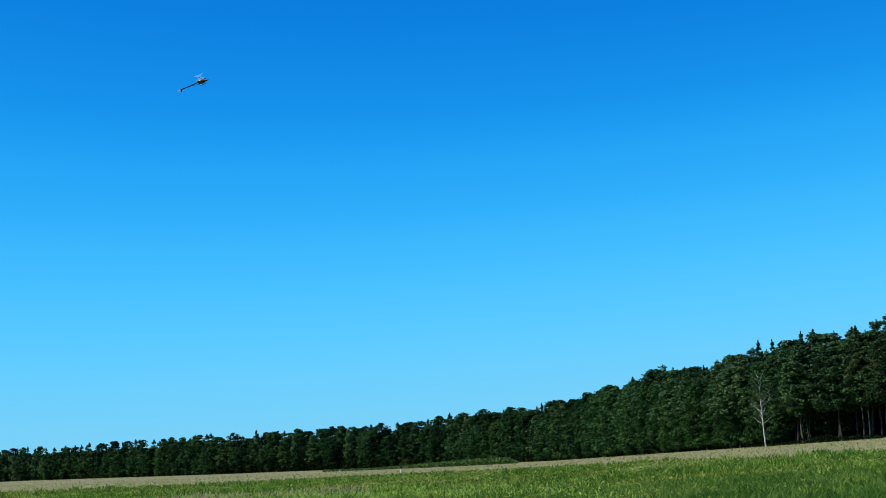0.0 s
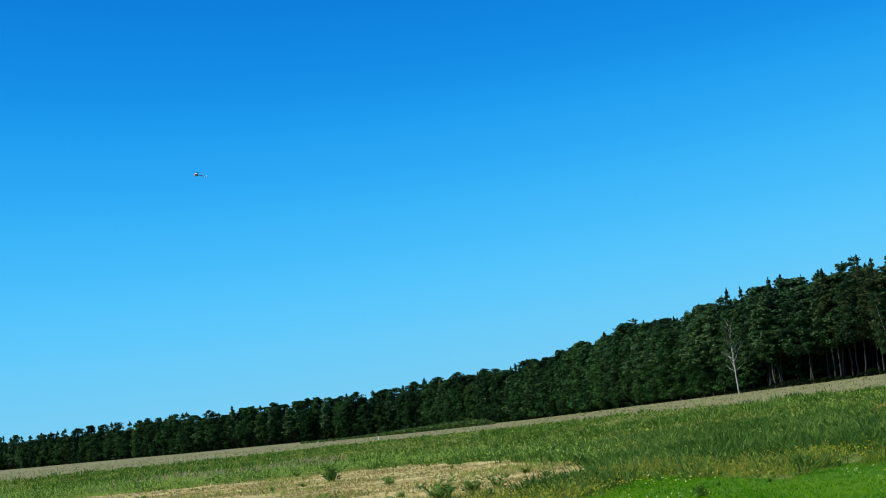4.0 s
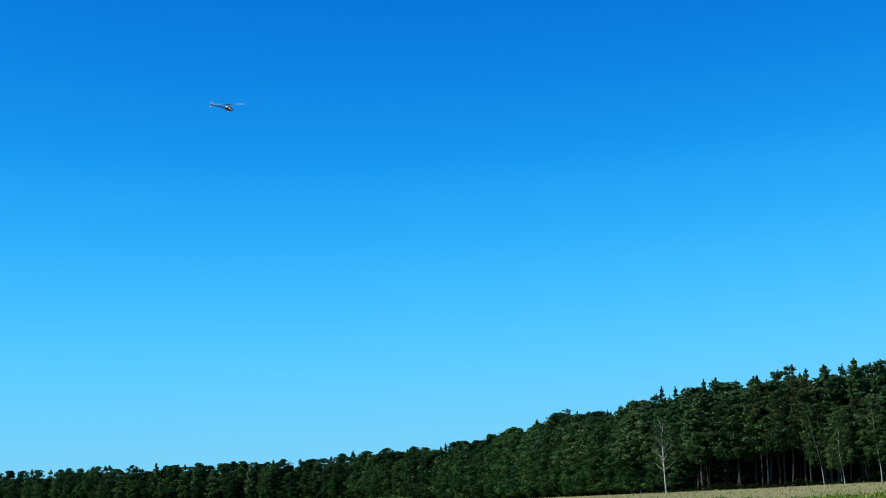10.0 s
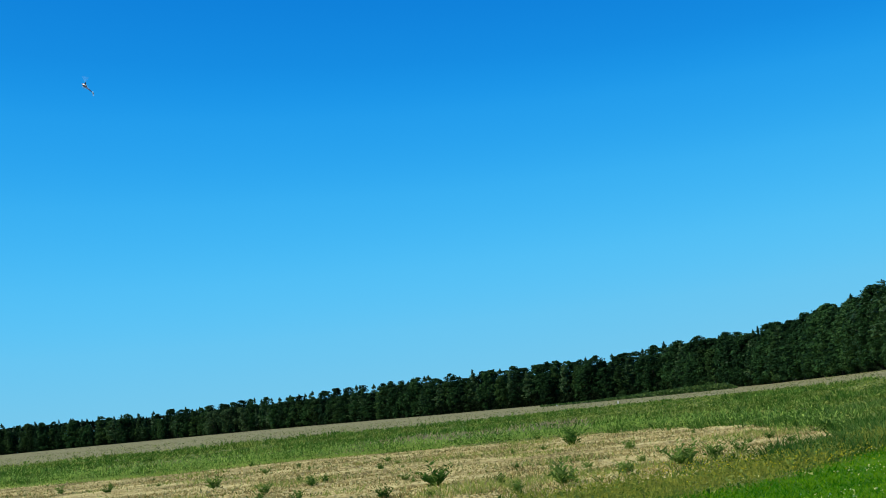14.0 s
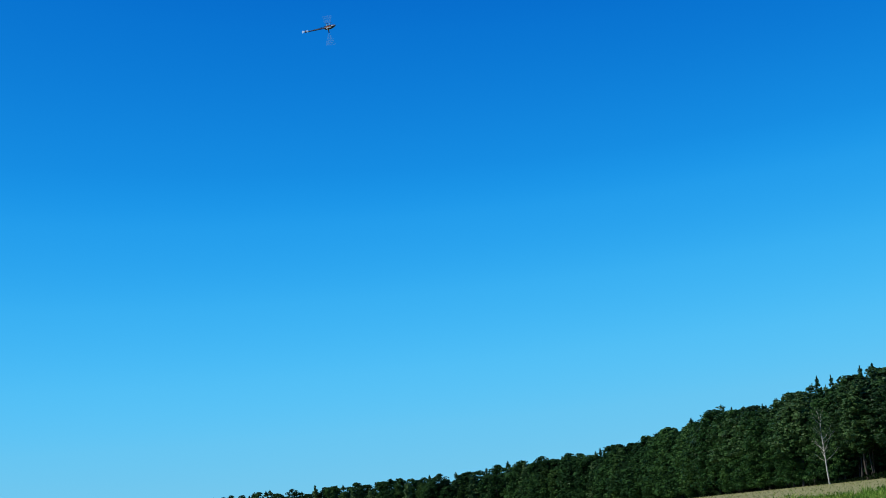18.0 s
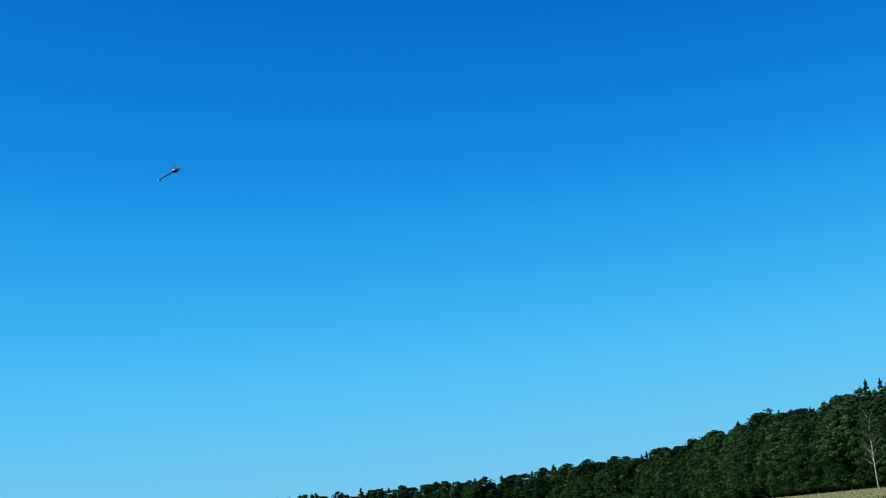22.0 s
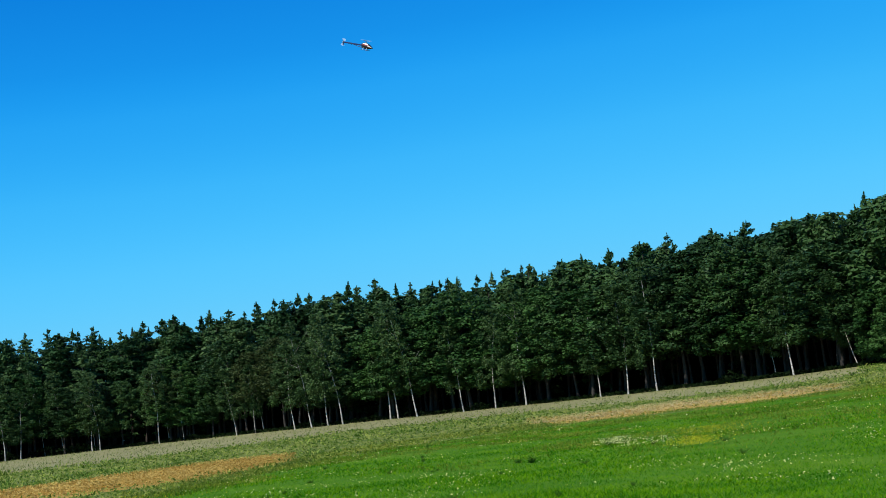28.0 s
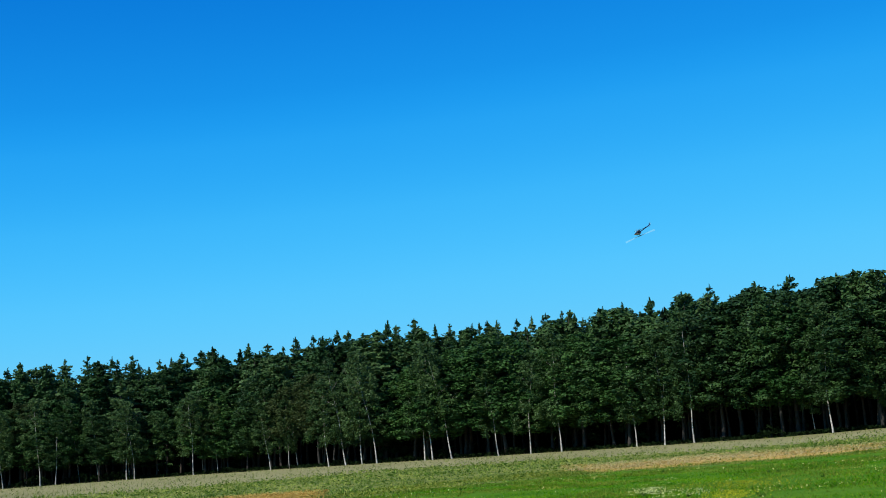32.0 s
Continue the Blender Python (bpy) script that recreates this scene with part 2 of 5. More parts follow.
def mesh_from(name, verts, faces, mats, index=None):
    me = bpy.data.meshes.new(name)
    verts, faces = np.asarray(verts, np.float32), np.asarray(faces, np.int32)
    k = faces.shape[1]
    me.vertices.add(len(verts))
    me.vertices.foreach_set("co", verts.ravel())
    me.loops.add(faces.size)
    me.loops.foreach_set("vertex_index", faces.ravel())
    me.polygons.add(len(faces))
    me.polygons.foreach_set("loop_start", np.arange(0, faces.size, k, dtype=np.int32))
    for m in mats if isinstance(mats, (list, tuple)) else [mats]:
        me.materials.append(m)
    if index is not None:
        me.polygons.foreach_set("material_index", np.asarray(index, np.int32))
    me.update(calc_edges=True)
    return me


def ground_material():
    m, n, l, b = material("ground_surface")
    geo = n.new("ShaderNodeNewGeometry")
    pos = geo.outputs["Position"]

    def two_scales(fine, coarse, stops):
        a, c = noise_tex(n, l, fine, 5.0, pos), noise_tex(n, l, coarse, 3.0, pos)
        mean = n.new("ShaderNodeMath"); mean.operation = "MULTIPLY_ADD"
        mean.inputs[1].default_value = 0.55
        l.new(a.outputs["Fac"], mean.inputs[0])
        half = n.new("ShaderNodeMath"); half.operation = "MULTIPLY"
        half.inputs[1].default_value = 0.45
        l.new(c.outputs["Fac"], half.inputs[0])
        l.new(half.outputs[0], mean.inputs[2])
        r = ramp(n, stops)
        l.new(mean.outputs[0], r.inputs[0])
        return r.outputs[0], mean.outputs[0]

    colour, height = two_scales(9.0, 0.25, [(0.3, (0.030, 0.105, 0.004)), (0.5, (0.065, 0.165, 0.006)), (0.72, (0.130, 0.215, 0.014))])
    layers = (("zone_soil", 5.0, 0.35, [(0.39, (0.12, 0.088, 0.026)), (0.49, (0.40, 0.318, 0.112)), (0.61, (0.63, 0.525, 0.215))]),
              ("zone_weed", 4.0, 0.20, [(0.36, (0.050, 0.090, 0.014)), (0.5, (0.130, 0.168, 0.033)), (0.66, (0.270, 0.250, 0.072))]),
              ("zone_field", 1.5, 0.05, [(0.3, (0.165, 0.158, 0.066)), (0.5, (0.228, 0.216, 0.095)), (0.7, (0.290, 0.272, 0.128))]),
              ("zone_ripe", 3.0, 0.30, [(0.3, (0.29, 0.180, 0.035)), (0.5, (0.44, 0.290, 0.070)), (0.7, (0.55, 0.400, 0.130))]),
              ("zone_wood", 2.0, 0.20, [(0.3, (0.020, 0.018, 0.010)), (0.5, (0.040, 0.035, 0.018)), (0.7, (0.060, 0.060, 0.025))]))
    for name, fine, coarse, stops in layers:
        c, h = two_scales(fine, coarse, stops)
        at = n.new("ShaderNodeAttribute")
        at.attribute_name = name
        fray = noise_tex(n, l, 0.8, 4.0, pos)
        mv = n.new("ShaderNodeMath"); mv.operation = "MULTIPLY_ADD"
        mv.inputs[1].default_value, mv.inputs[2].default_value = 1.2, -0.6
        l.new(fray.outputs["Fac"], mv.inputs[0])
        ad = n.new("ShaderNodeMath"); ad.operation = "ADD"
        l.new(at.outputs["Fac"], ad.inputs[0])
        l.new(mv.outputs[0], ad.inputs[1])
        sh = ramp(n, [(0.42, (0, 0, 0)), (0.58, (1, 1, 1))])
        l.new(ad.outputs[0], sh.inputs[0])
        mx = n.new("ShaderNodeMixRGB")
        l.new(sh.outputs[0], mx.inputs["Fac"])
        l.new(colour, mx.inputs["Color1"])
        l.new(c, mx.inputs["Color2"])
        colour = mx.outputs[0]
    l.new(colour, b.inputs["Base Color"])
    b.inputs["Roughness"].default_value = 0.95
    b.inputs["Specular IOR Level"].default_value = 0.05
    bp = n.new("ShaderNodeBump")
    bp.inputs["Strength"].default_value, bp.inputs["Distance"].default_value = 0.9, 0.12
    l.new(height, bp.inputs["Height"])
    l.new(bp.outputs[0], b.inputs["Normal"])
    return m


def build_ground():
    bs = np.concatenate([np.arange(-180, -50, 5.0), np.arange(-50, 70, 0.75), np.arange(70, 180, 5.0)])
    ds = np.concatenate([[0.0], np.geomspace(3, 4600, 220)])
    b, d = np.meshgrid(bs, ds, indexing="ij")
    bumps = np.array([[noise.noise((x * 0.15, y * 0.15, 0)) for x, y in zip(p, q)] for p, q in zip(d * np.sin(np.radians(b)), d * np.cos(np.radians(b)))])
    z = land(b, d) + bumps * 0.05 * np.clip(d / 12, 0, 1)
    v = np.stack([d * np.sin(np.radians(b)), d * np.cos(np.radians(b)), z], -1).reshape(-1, 3)
    nb, nd = len(bs), len(ds)
    i, j = np.meshgrid(np.arange(nb), np.arange(nd - 1), indexing="ij")
    i2 = (i + 1) % nb
    f = np.stack([i * nd + j, i * nd + j + 1, i2 * nd + j + 1, i2 * nd + j], -1).reshape(-1, 4)[:, ::-1]
    me = mesh_from("ground", v, f, ground_material())
    me.polygons.foreach_set("use_smooth", np.ones(len(f), bool))
    zn = zones(b, d).ravel()
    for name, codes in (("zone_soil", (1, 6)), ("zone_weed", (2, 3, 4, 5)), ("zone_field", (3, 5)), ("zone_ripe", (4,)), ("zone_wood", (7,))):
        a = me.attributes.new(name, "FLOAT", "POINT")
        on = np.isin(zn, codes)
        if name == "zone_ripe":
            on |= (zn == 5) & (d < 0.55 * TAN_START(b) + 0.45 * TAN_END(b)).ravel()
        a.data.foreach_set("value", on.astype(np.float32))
    return tagged(new("ground", me), "open farmland of mown meadow, bare soil and dry fields rising gently to a wood", "ground", kind="structure")


build_ground()

# ---- trees ----
rng = np.random.default_rng(7)


def leaves(points, size, flat=0.0, aspect=1.0):
    """One small triangle for each point, turned at random; flat: how far they lie level."""
    n = len(points)
    a = rng.normal(size=(n, 3))
    a[:, 2] *= 1 - flat
    a /= np.linalg.norm(a, axis=1, keepdims=True)
    c = rng.normal(size=(n, 3))
    c[:, 2] *= 1 - flat
    c -= a * (a * c).sum(1, keepdims=True)
    c /= np.linalg.norm(c, axis=1, keepdims=True)
    s = size * rng.uniform(0.65, 1.35, (n, 1))
    v = np.stack([points + a * s * 0.62 * aspect, points - a * s * 0.38 * aspect + c * s * 0.5, points - a * s * 0.38 * aspect - c * s * 0.5], 1)
    return v.reshape(-1, 3), np.arange(3 * n).reshape(-1, 3)


def tube(path, radii, sides=7):
    path, radii = np.asarray(path, float), np.asarray(radii, float)
    ang = np.arange(sides) * 2 * np.pi / sides
    v = []
    for k, (p, r) in enumerate(zip(path, radii)):
        t = path[min(k + 1, len(path) - 1)] - path[max(k - 1, 0)]
        t /= np.linalg.norm(t)
        side = np.cross(t, (0.3, 0.9, 0.1))
        side /= np.linalg.norm(side)
        other = np.cross(t, side)
        v.append(p + r * (np.cos(ang)[:, None] * side + np.sin(ang)[:, None] * other))
    f = [[k * sides + s, k * sides + (s + 1) % sides, (k + 1) * sides + (s + 1) % sides, (k + 1) * sides + s] for k in range(len(path) - 1) for s in range(sides)]
    return np.concatenate(v), np.array(f)


def joined(parts):
    vs, fs, n = [], [], 0
    for v, f in parts:
        vs.append(v)
        fs.append(f + n)
        n += len(v)
    return np.concatenate(vs), np.concatenate(fs)


def trunk_path(height, bend, steps=7):
    z = np.linspace(-0.3, height, steps)
    ph = rng.uniform(0, 6.28)
    w = bend * (np.clip(z, 0, None) / height) ** 1.3
    return np.stack([w * np.cos(ph) + 0.12 * np.sin(z * 0.5 + ph), w * np.sin(ph) + 0.12 * np.cos(z * 0.4 + ph), z], 1)


def limb(path, k, length, rise, radius):
    a, base = rng.uniform(0, 6.28), path[k]
    out = np.array([math.cos(a), math.sin(a), rise])
    pts = [base, base + out * length * 0.5 + (0, 0, 0.1 * length), base + out * length + (0, 0, 0.3 * length)]
    return tube(pts, [radius, radius * 0.6, radius * 0.2], 5)


def tree(name, label, category, trunk_mesh, crown_mesh):
    root = new(name)
    tagged(root, label, category)
    for kind, me in (("trunk", trunk_mesh), ("crown", crown_mesh)):
        ob = new(kind, me)
        ob.parent = root
    return root


def shell_leaves(blobs, n, size, up=0.5, jitter=0.45, under=0.35, aspect=1.0, inside=0.12):
    """Leaf sprays on soft clumps (x, y, z, rx, rz): each spray lies along the skin of its clump, so the clump shades as one form."""
    blobs = np.asarray(blobs, float)
    share = blobs[:, 3] * (blobs[:, 3] + blobs[:, 4])
    pick = rng.choice(len(blobs), n, p=share / share.sum())
    d = rng.normal(size=(n, 3))
    d /= np.linalg.norm(d, axis=1, keepdims=True)
    turn = (d[:, 2] < -0.15) & (rng.random(n) > under)
    d[turn, 2] *= -1
    rad = np.where(rng.random(n) < inside, rng.uniform(0.3, 0.8, n), rng.normal(0.97, 0.09, n))
    ext = np.stack([blobs[pick, 3], blobs[pick, 3], blobs[pick, 4]], 1)
    p = blobs[pick, :3] + d * ext * rad[:, None]
    nrm = d / ext
    nrm /= np.linalg.norm(nrm, axis=1, keepdims=True)
    nrm += rng.normal(0, jitter, (n, 3)) + (0, 0, up)
    nrm /= np.linalg.norm(nrm, axis=1, keepdims=True)
    a = np.cross(nrm, rng.normal(size=(n, 3)))
    a /= np.linalg.norm(a, axis=1, keepdims=True)
    c = np.cross(nrm, a)
    s = size * rng.uniform(0.6, 1.4, (n, 1))
    v = np.stack([p + a * s * 0.62 * aspect, p - a * s * 0.38 * aspect + c * s * 0.5, p - a * s * 0.38 * aspect - c * s * 0.5], 1)
    return v.reshape(-1, 3), np.arange(3 * n).reshape(-1, 3)


def broadleaf(name, label, category, leaf_mat, bark_mat, height, width, clear, n, leaf, trunk_r, blob_r=1.2, bend=0.4, clumps=60, jitter=0.42, inside=0.12, peak=0.36, full=1.8):
    """A broadleaved tree: clear trunk, rising limbs, a lumpy crown of overlapping leaf clumps with gaps between them."""
    path = trunk_path(height * 0.85, bend)
    radii = np.linspace(trunk_r, trunk_r * 0.15, len(path))
    radii[0] *= 1.35
    parts = [tube(path, radii)]
    for k in (3, 4, 4, 5, 5):
        parts.append(limb(path, k, width * rng.uniform(0.2, 0.42), rng.uniform(0.3, 0.9), radii[k] * 0.5))
    v, f = joined(parts)
    tm = mesh_from("trunk", v, f, bark_mat)
    tm.polygons.foreach_set("use_smooth", np.ones(len(f), bool))
    blobs = []
    span = height - clear
    lobes = rng.uniform(0, 6.28, 3)
    for k in range(clumps):
        u = rng.uniform(0.02, 1) ** 0.85
        half = width / 2 * math.sqrt(max(1 - (abs(u - peak) / (1.02 - peak if u > peak else peak + 0.3)) ** full, 0.01))
        a = rng.uniform(0, 6.28)
        half *= 1 + 0.14 * math.sin(2 * a + lobes[0] + 3 * u) + 0.10 * math.sin(3 * a + lobes[1] - 5 * u)
        rr = half * (rng.uniform(0.72, 1.0) if rng.random() < 0.72 else rng.uniform(0.0, 0.7))
        r = blob_r * rng.uniform(0.55, 1.35) * (1.1 - 0.45 * u)
        z = clear + span * u
        ox, oy = np.interp(z, path[:, 2], path[:, 0]), np.interp(z, path[:, 2], path[:, 1])
        blobs.append(((rr - 0.4 * r) * math.cos(a) + ox, (rr - 0.4 * r) * math.sin(a) + oy, min(z, height - r * 0.8), r, r * rng.uniform(0.8, 1.15)))
    v, f = shell_leaves(blobs, n, leaf, 0.25, jitter, 0.5, 1.0, inside)
    return tree(name, label, category, tm, mesh_from("crown", v, f, leaf_mat))


def needles(base, along, size, aspect=3.0):
    """Slim triangles that point outward along their twig, with some spread."""
    n = len(base)
    a = along + rng.normal(0, 0.45, (n, 3))
    a /= np.linalg.norm(a, axis=1, keepdims=True)
    c = np.cross(a, rng.normal(size=(n, 3)))
    c /= np.linalg.norm(c, axis=1, keepdims=True)
    s = size * rng.uniform(0.6, 1.4, (n, 1))
    w = s / aspect
    v = np.stack([base + a * s, base - c * w, base + c * w], 1)
    return v.reshape(-1, 3), np.arange(3 * n).reshape(-1, 3)


def conifer_crown(height, clear, arms, reach_at, rise, sag, pad, flat, per, n, leaf, up):
    """Small pads of needles along branches that leave the stem in loose whorls, lifted near the top, and a slim leader."""
    blobs = []
    count = max(7, arms // 5)
    level = ((np.arange(count) + rng.uniform(-0.35, 0.35, count)) / count) ** 0.85
    length = rng.uniform(0.7, 1.15, count)
    heavy, lop = rng.uniform(0, 6.28), rng.uniform(0.05, 0.35)
    a0 = rng.uniform(0, 6.28)
    for k in range(arms):
        w = k % count
        u = min(max(level[w] + rng.normal(0, 0.028), 0), 0.97)
        z = clear + (height - clear) * u
        a0 += 2.4 + rng.normal(0, 0.4)
        reach = reach_at(u) * length[w] * rng.uniform(0.6, 1.15) * (1 + lop * math.cos(a0 - heavy)) + 0.1
        lift = rise + rng.normal(0, 0.12) + 0.8 * max(u - 0.5, 0)
        for s in np.linspace(1.0, 0.3, per) if reach > 0.7 else (0.95, 0.5):
            fine = 0.55 + 0.75 * (1 - s)
            s = (s + rng.normal(0, 0.04)) * reach
            r = pad * fine * rng.uniform(0.7, 1.25) * min(1.0, 0.22 + reach * 0.40)
            off = rng.normal(0, 0.12 * reach, 2)
            blobs.append((math.cos(a0) * s + off[0], math.sin(a0) * s + off[1], min(z + lift * s + sag * s * s / max(reach, 0.5), height - 0.35), r, r * flat))
    v, f = shell_leaves(blobs, n, leaf, up, 0.6, 0.4, 1.7, 0.15)
    m = n // 30 + 10
    s = rng.uniform(0, 1, m)
    stem = np.stack([rng.normal(0, 0.16, m) * s, rng.normal(0, 0.16, m) * s, height - s * 1.7], 1)
    way = np.stack([stem[:, 0] * 5, stem[:, 1] * 5, np.ones(m)], 1)
    return joined([(v, f), needles(stem, way, leaf * 0.9, 4.0)])


def pine(name, label, height, width, clear, n, leaf, trunk_r, arms=75, pad=0.7, per=4, blunt=0.75):
    path = trunk_path(height * 0.97, 0.3)
    radii = np.linspace(trunk_r, 0.03, len(path))
    parts = [tube(path, radii)]
    for k in (3, 4, 5, 5):
        parts.append(limb(path, k, width * 0.35, 0.25, radii[k] * 0.35))
    v, f = joined(parts)
    tm = mesh_from("trunk", v, f, M_SHADEPINEBARK)
    blunt *= rng.uniform(0.8, 1.25)

    def reach(u):
        return width / 2 * (0.65 + u * 1.4 if u < 0.25 else max(1 - (u - 0.25) / 0.75, 0) ** blunt)
    v, f = conifer_crown(height, clear, arms, reach, 0.10, 0.20, pad, 0.6, per, n, leaf, 0.35)
    return tree(name, label, "pine", tm, mesh_from("crown", v, f, M_PINE))


def spruce(name, label, height, width, clear, n, leaf, arms=110, pad=0.65):
    path = trunk_path(height * 0.98, 0.1)
    v, f = tube(path, np.linspace(0.28, 0.03, len(path)))
    tm = mesh_from("trunk", v, f, M_SHADEBARK)
    v, f = conifer_crown(height, clear, arms, lambda u: width / 2 * (1 - u) ** 0.9, -0.28, 0.12, pad, 0.65, 3, n, leaf, 0.25)
    return tree(name, label, "spruce", tm, mesh_from("crown", v, f, M_SPRUCE))


def remove_tree(root):
    for o in (*root.children_recursive, root):
        bpy.data.objects.remove(o)


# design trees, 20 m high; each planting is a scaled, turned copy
OAKS = [broadleaf("oak_tree", "broad green oak with a dense crown at the wood's edge", "tree", M_OAK, M_SHADEBARK, 20, 9.5, 4.2, 11500, 0.29, 0.20, 0.66, 0.5, 290, 0.42, 0.06) for _ in range(5)]
EDGE_OAKS = [broadleaf("oak_tree", "broad green oak with foliage down to the ground", "tree", M_OAK, M_SHADEBARK, 20, 9.5, 0.6, 12500, 0.31, 0.20, 0.70, 0.5, 320, 0.42, 0.06, 0.3) for _ in range(4)]
BEECHES = [broadleaf("beech_tree", "tall dark green broadleaved tree in the wood", "tree", M_BEECH, M_SHADEBARK, 20, 9.0, 4.9, 11500, 0.28, 0.18, 0.62, 0.5, 300, 0.42, 0.06) for _ in range(5)]
TALL_BEECHES = [broadleaf("beech_tree", "tall dark broadleaved tree with a high crown and bare trunk", "tree", M_BEECH, M_SHADEBARK, 20, 8.5, 6.2, 9800, 0.28, 0.14, 0.62, 0.6, 230, 0.45, 0.06) for _ in range(3)]
BROWN_OAKS = [broadleaf("oak_tree", "tall olive-brown oak with thinning crown", "tree", M_BROWNLEAF, M_SHADEBARK, 20, 8.5, 7.0, 8600, 0.27, 0.18, 0.62, 0.6, 230, 0.6) for _ in range(3)]
BIRCHES = [broadleaf("birch_tree", "slender birch with white bark and airy crown", "tree", M_BIRCHLEAF, M_BIRCHBARK, 18, 5.8, 3.6, 5200, 0.22, 0.10, 0.5, 1.0, 155, 0.7, 0.3) for _ in range(5)]
PINES = [pine("pine_tree", "tall pine with bare reddish trunk among other pines", 20, 6.6, 7.0, 7200, 0.26, 0.17, 84) for _ in range(6)]
BACK_PINES = [pine("pine_tree", "tall pine deep in the wood, only its top showing", 20, 5.2, 10.5, 3900, 0.25, 0.17, 66, 0.52, 4, 1.05) for _ in range(5)]
TOP_PINES = [pine("pine_tree", "slim pine top rising behind other pines", 20, 4.4, 13.5, 2800, 0.20, 0.15, 50, 0.42, 3, 1.05) for _ in range(6)]
BACK_BEECHES = [broadleaf("beech_tree", "dark green broadleaved tree deep in the wood", "tree", M_BEECH, M_SHADEBARK, 20, 8.5, 6.0, 6000, 0.40, 0.18, 1.0, 0.5, 95) for _ in range(3)]
SPRUCES = [spruce("spruce_tree", "dark pointed spruce standing in the wood", 20, 6.4, 2.0, 5200, 0.29) for _ in range(3)]
FAR_OAKS = [broadleaf("broadleaf_tree", "distant dark green broadleaved tree in a wood", "tree", M_FARLEAF, M_SHADEBARK, 20, 9.8, 0.4, 2500, 0.69, 0.28, 1.3, 0.4, 95, 0.4, 0.12, 0.42, 1.35) for _ in range(6)]
FAR_BIRCHES = [broadleaf("broadleaf_tree", "distant light green broadleaved tree in a wood", "tree", M_FARLIGHT, M_SHADEBARK, 20, 8.5, 0.8, 2200, 0.67, 0.28, 1.2, 0.4, 85, 0.45, 0.12, 0.45, 1.3) for _ in range(4)]
FAR_PINES = [pine("pine_tree", "distant pine rising out of a broadleaved wood", 20, 6.6, 3.5, 2400, 0.50, 0.22, 80, 1.0, 3) for _ in range(3)]
FAR_SPRUCES = [spruce("spruce_tree", "distant pointed spruce in a wood", 20, 6.0, 1.0, 2400, 0.50, 100, 0.9) for _ in range(3)]
WILLOWS = [broadleaf("willow_tree", "distant pale green willow before a dark wood", "tree", M_WILLOW, M_SHADEBARK, 14, 12, 0.2, 2400, 0.65, 0.25, 1.6, 0.4, 60) for _ in range(2)]
DESIGNS = OAKS + TALL_BEECHES + EDGE_OAKS + BEECHES + BROWN_OAKS + BIRCHES + PINES + BACK_PINES + TOP_PINES + BACK_BEECHES + SPRUCES + FAR_OAKS + FAR_BIRCHES + FAR_PINES + FAR_SPRUCES + WILLOWS

# skyline: bearing against height angle of the tree tops
SKY_B = (-40, -31, -29, -26, -22, -18.5, -15.5, -12, -10.7, -8, -5.7, -3.7, -2, -0.5, 1, 1.9, 3, 3.8, 4.5, 5.9, 7.5, 9, 10.4, 12.1, 14, 17, 20.2, 23, 24.5, 26.8, 29, 31, 34.2, 36.5, 38.5, 41.6, 45, 48.4, 49.5, 52.2, 54, 60)
SKY_E = (1.2, 1.18, 1.13, 1.07, 1.16, 1.23, 1.3, 1.37, 1.4, 1.45, 1.63, 1.73, 1.82, 2.12, 2.52, 3.03, 2.95, 2.95, 3.17, 3.59, 3.85, 4.08, 4.23, 4.41, 4.52, 4.65, 4.87, 5.09, 5.22, 5.52, 5.53, 5.57, 5.7, 5.96, 6.23, 6.25, 6.55, 7, 7.06, 7.18, 7.13, 7.3)


def top_height(b, d):
    return EYE[2] + d * math.tan(radians(float(np.interp(b, SKY_B, SKY_E)))) - float(land(b, d))


def plant(kinds, b, d, height, girth=1.0, design=20.0, tilt=1.2, lean=0.0):
    k = kinds[int(rng.integers(len(kinds)))]
    s = height / design
    w = (0.35 + 0.65 * s) * girth
    slant = pose(0, 0, 0, rng.normal(0, tilt), rng.normal(lean, tilt), 0)
    m = Matrix.Translation(spot(b, d)) @ slant @ Matrix.Rotation(rng.uniform(0, 6.28), 4, "Z") @ Matrix.Diagonal((w, w, s, 1))
    return copy_thing(k, m)


def along_edge(b0, b1, spacing):
    """Bearings at even steps along the wood's edge."""
    fine = np.linspace(b0, b1, 4000)
    x, y = edge(fine) * np.sin(np.radians(fine)), edge(fine) * np.cos(np.radians(fine))
    s = np.concatenate([[0], np.cumsum(np.hypot(np.diff(x), np.diff(y)))])
    return np.interp(np.arange(0, s[-1], spacing), s, fine)


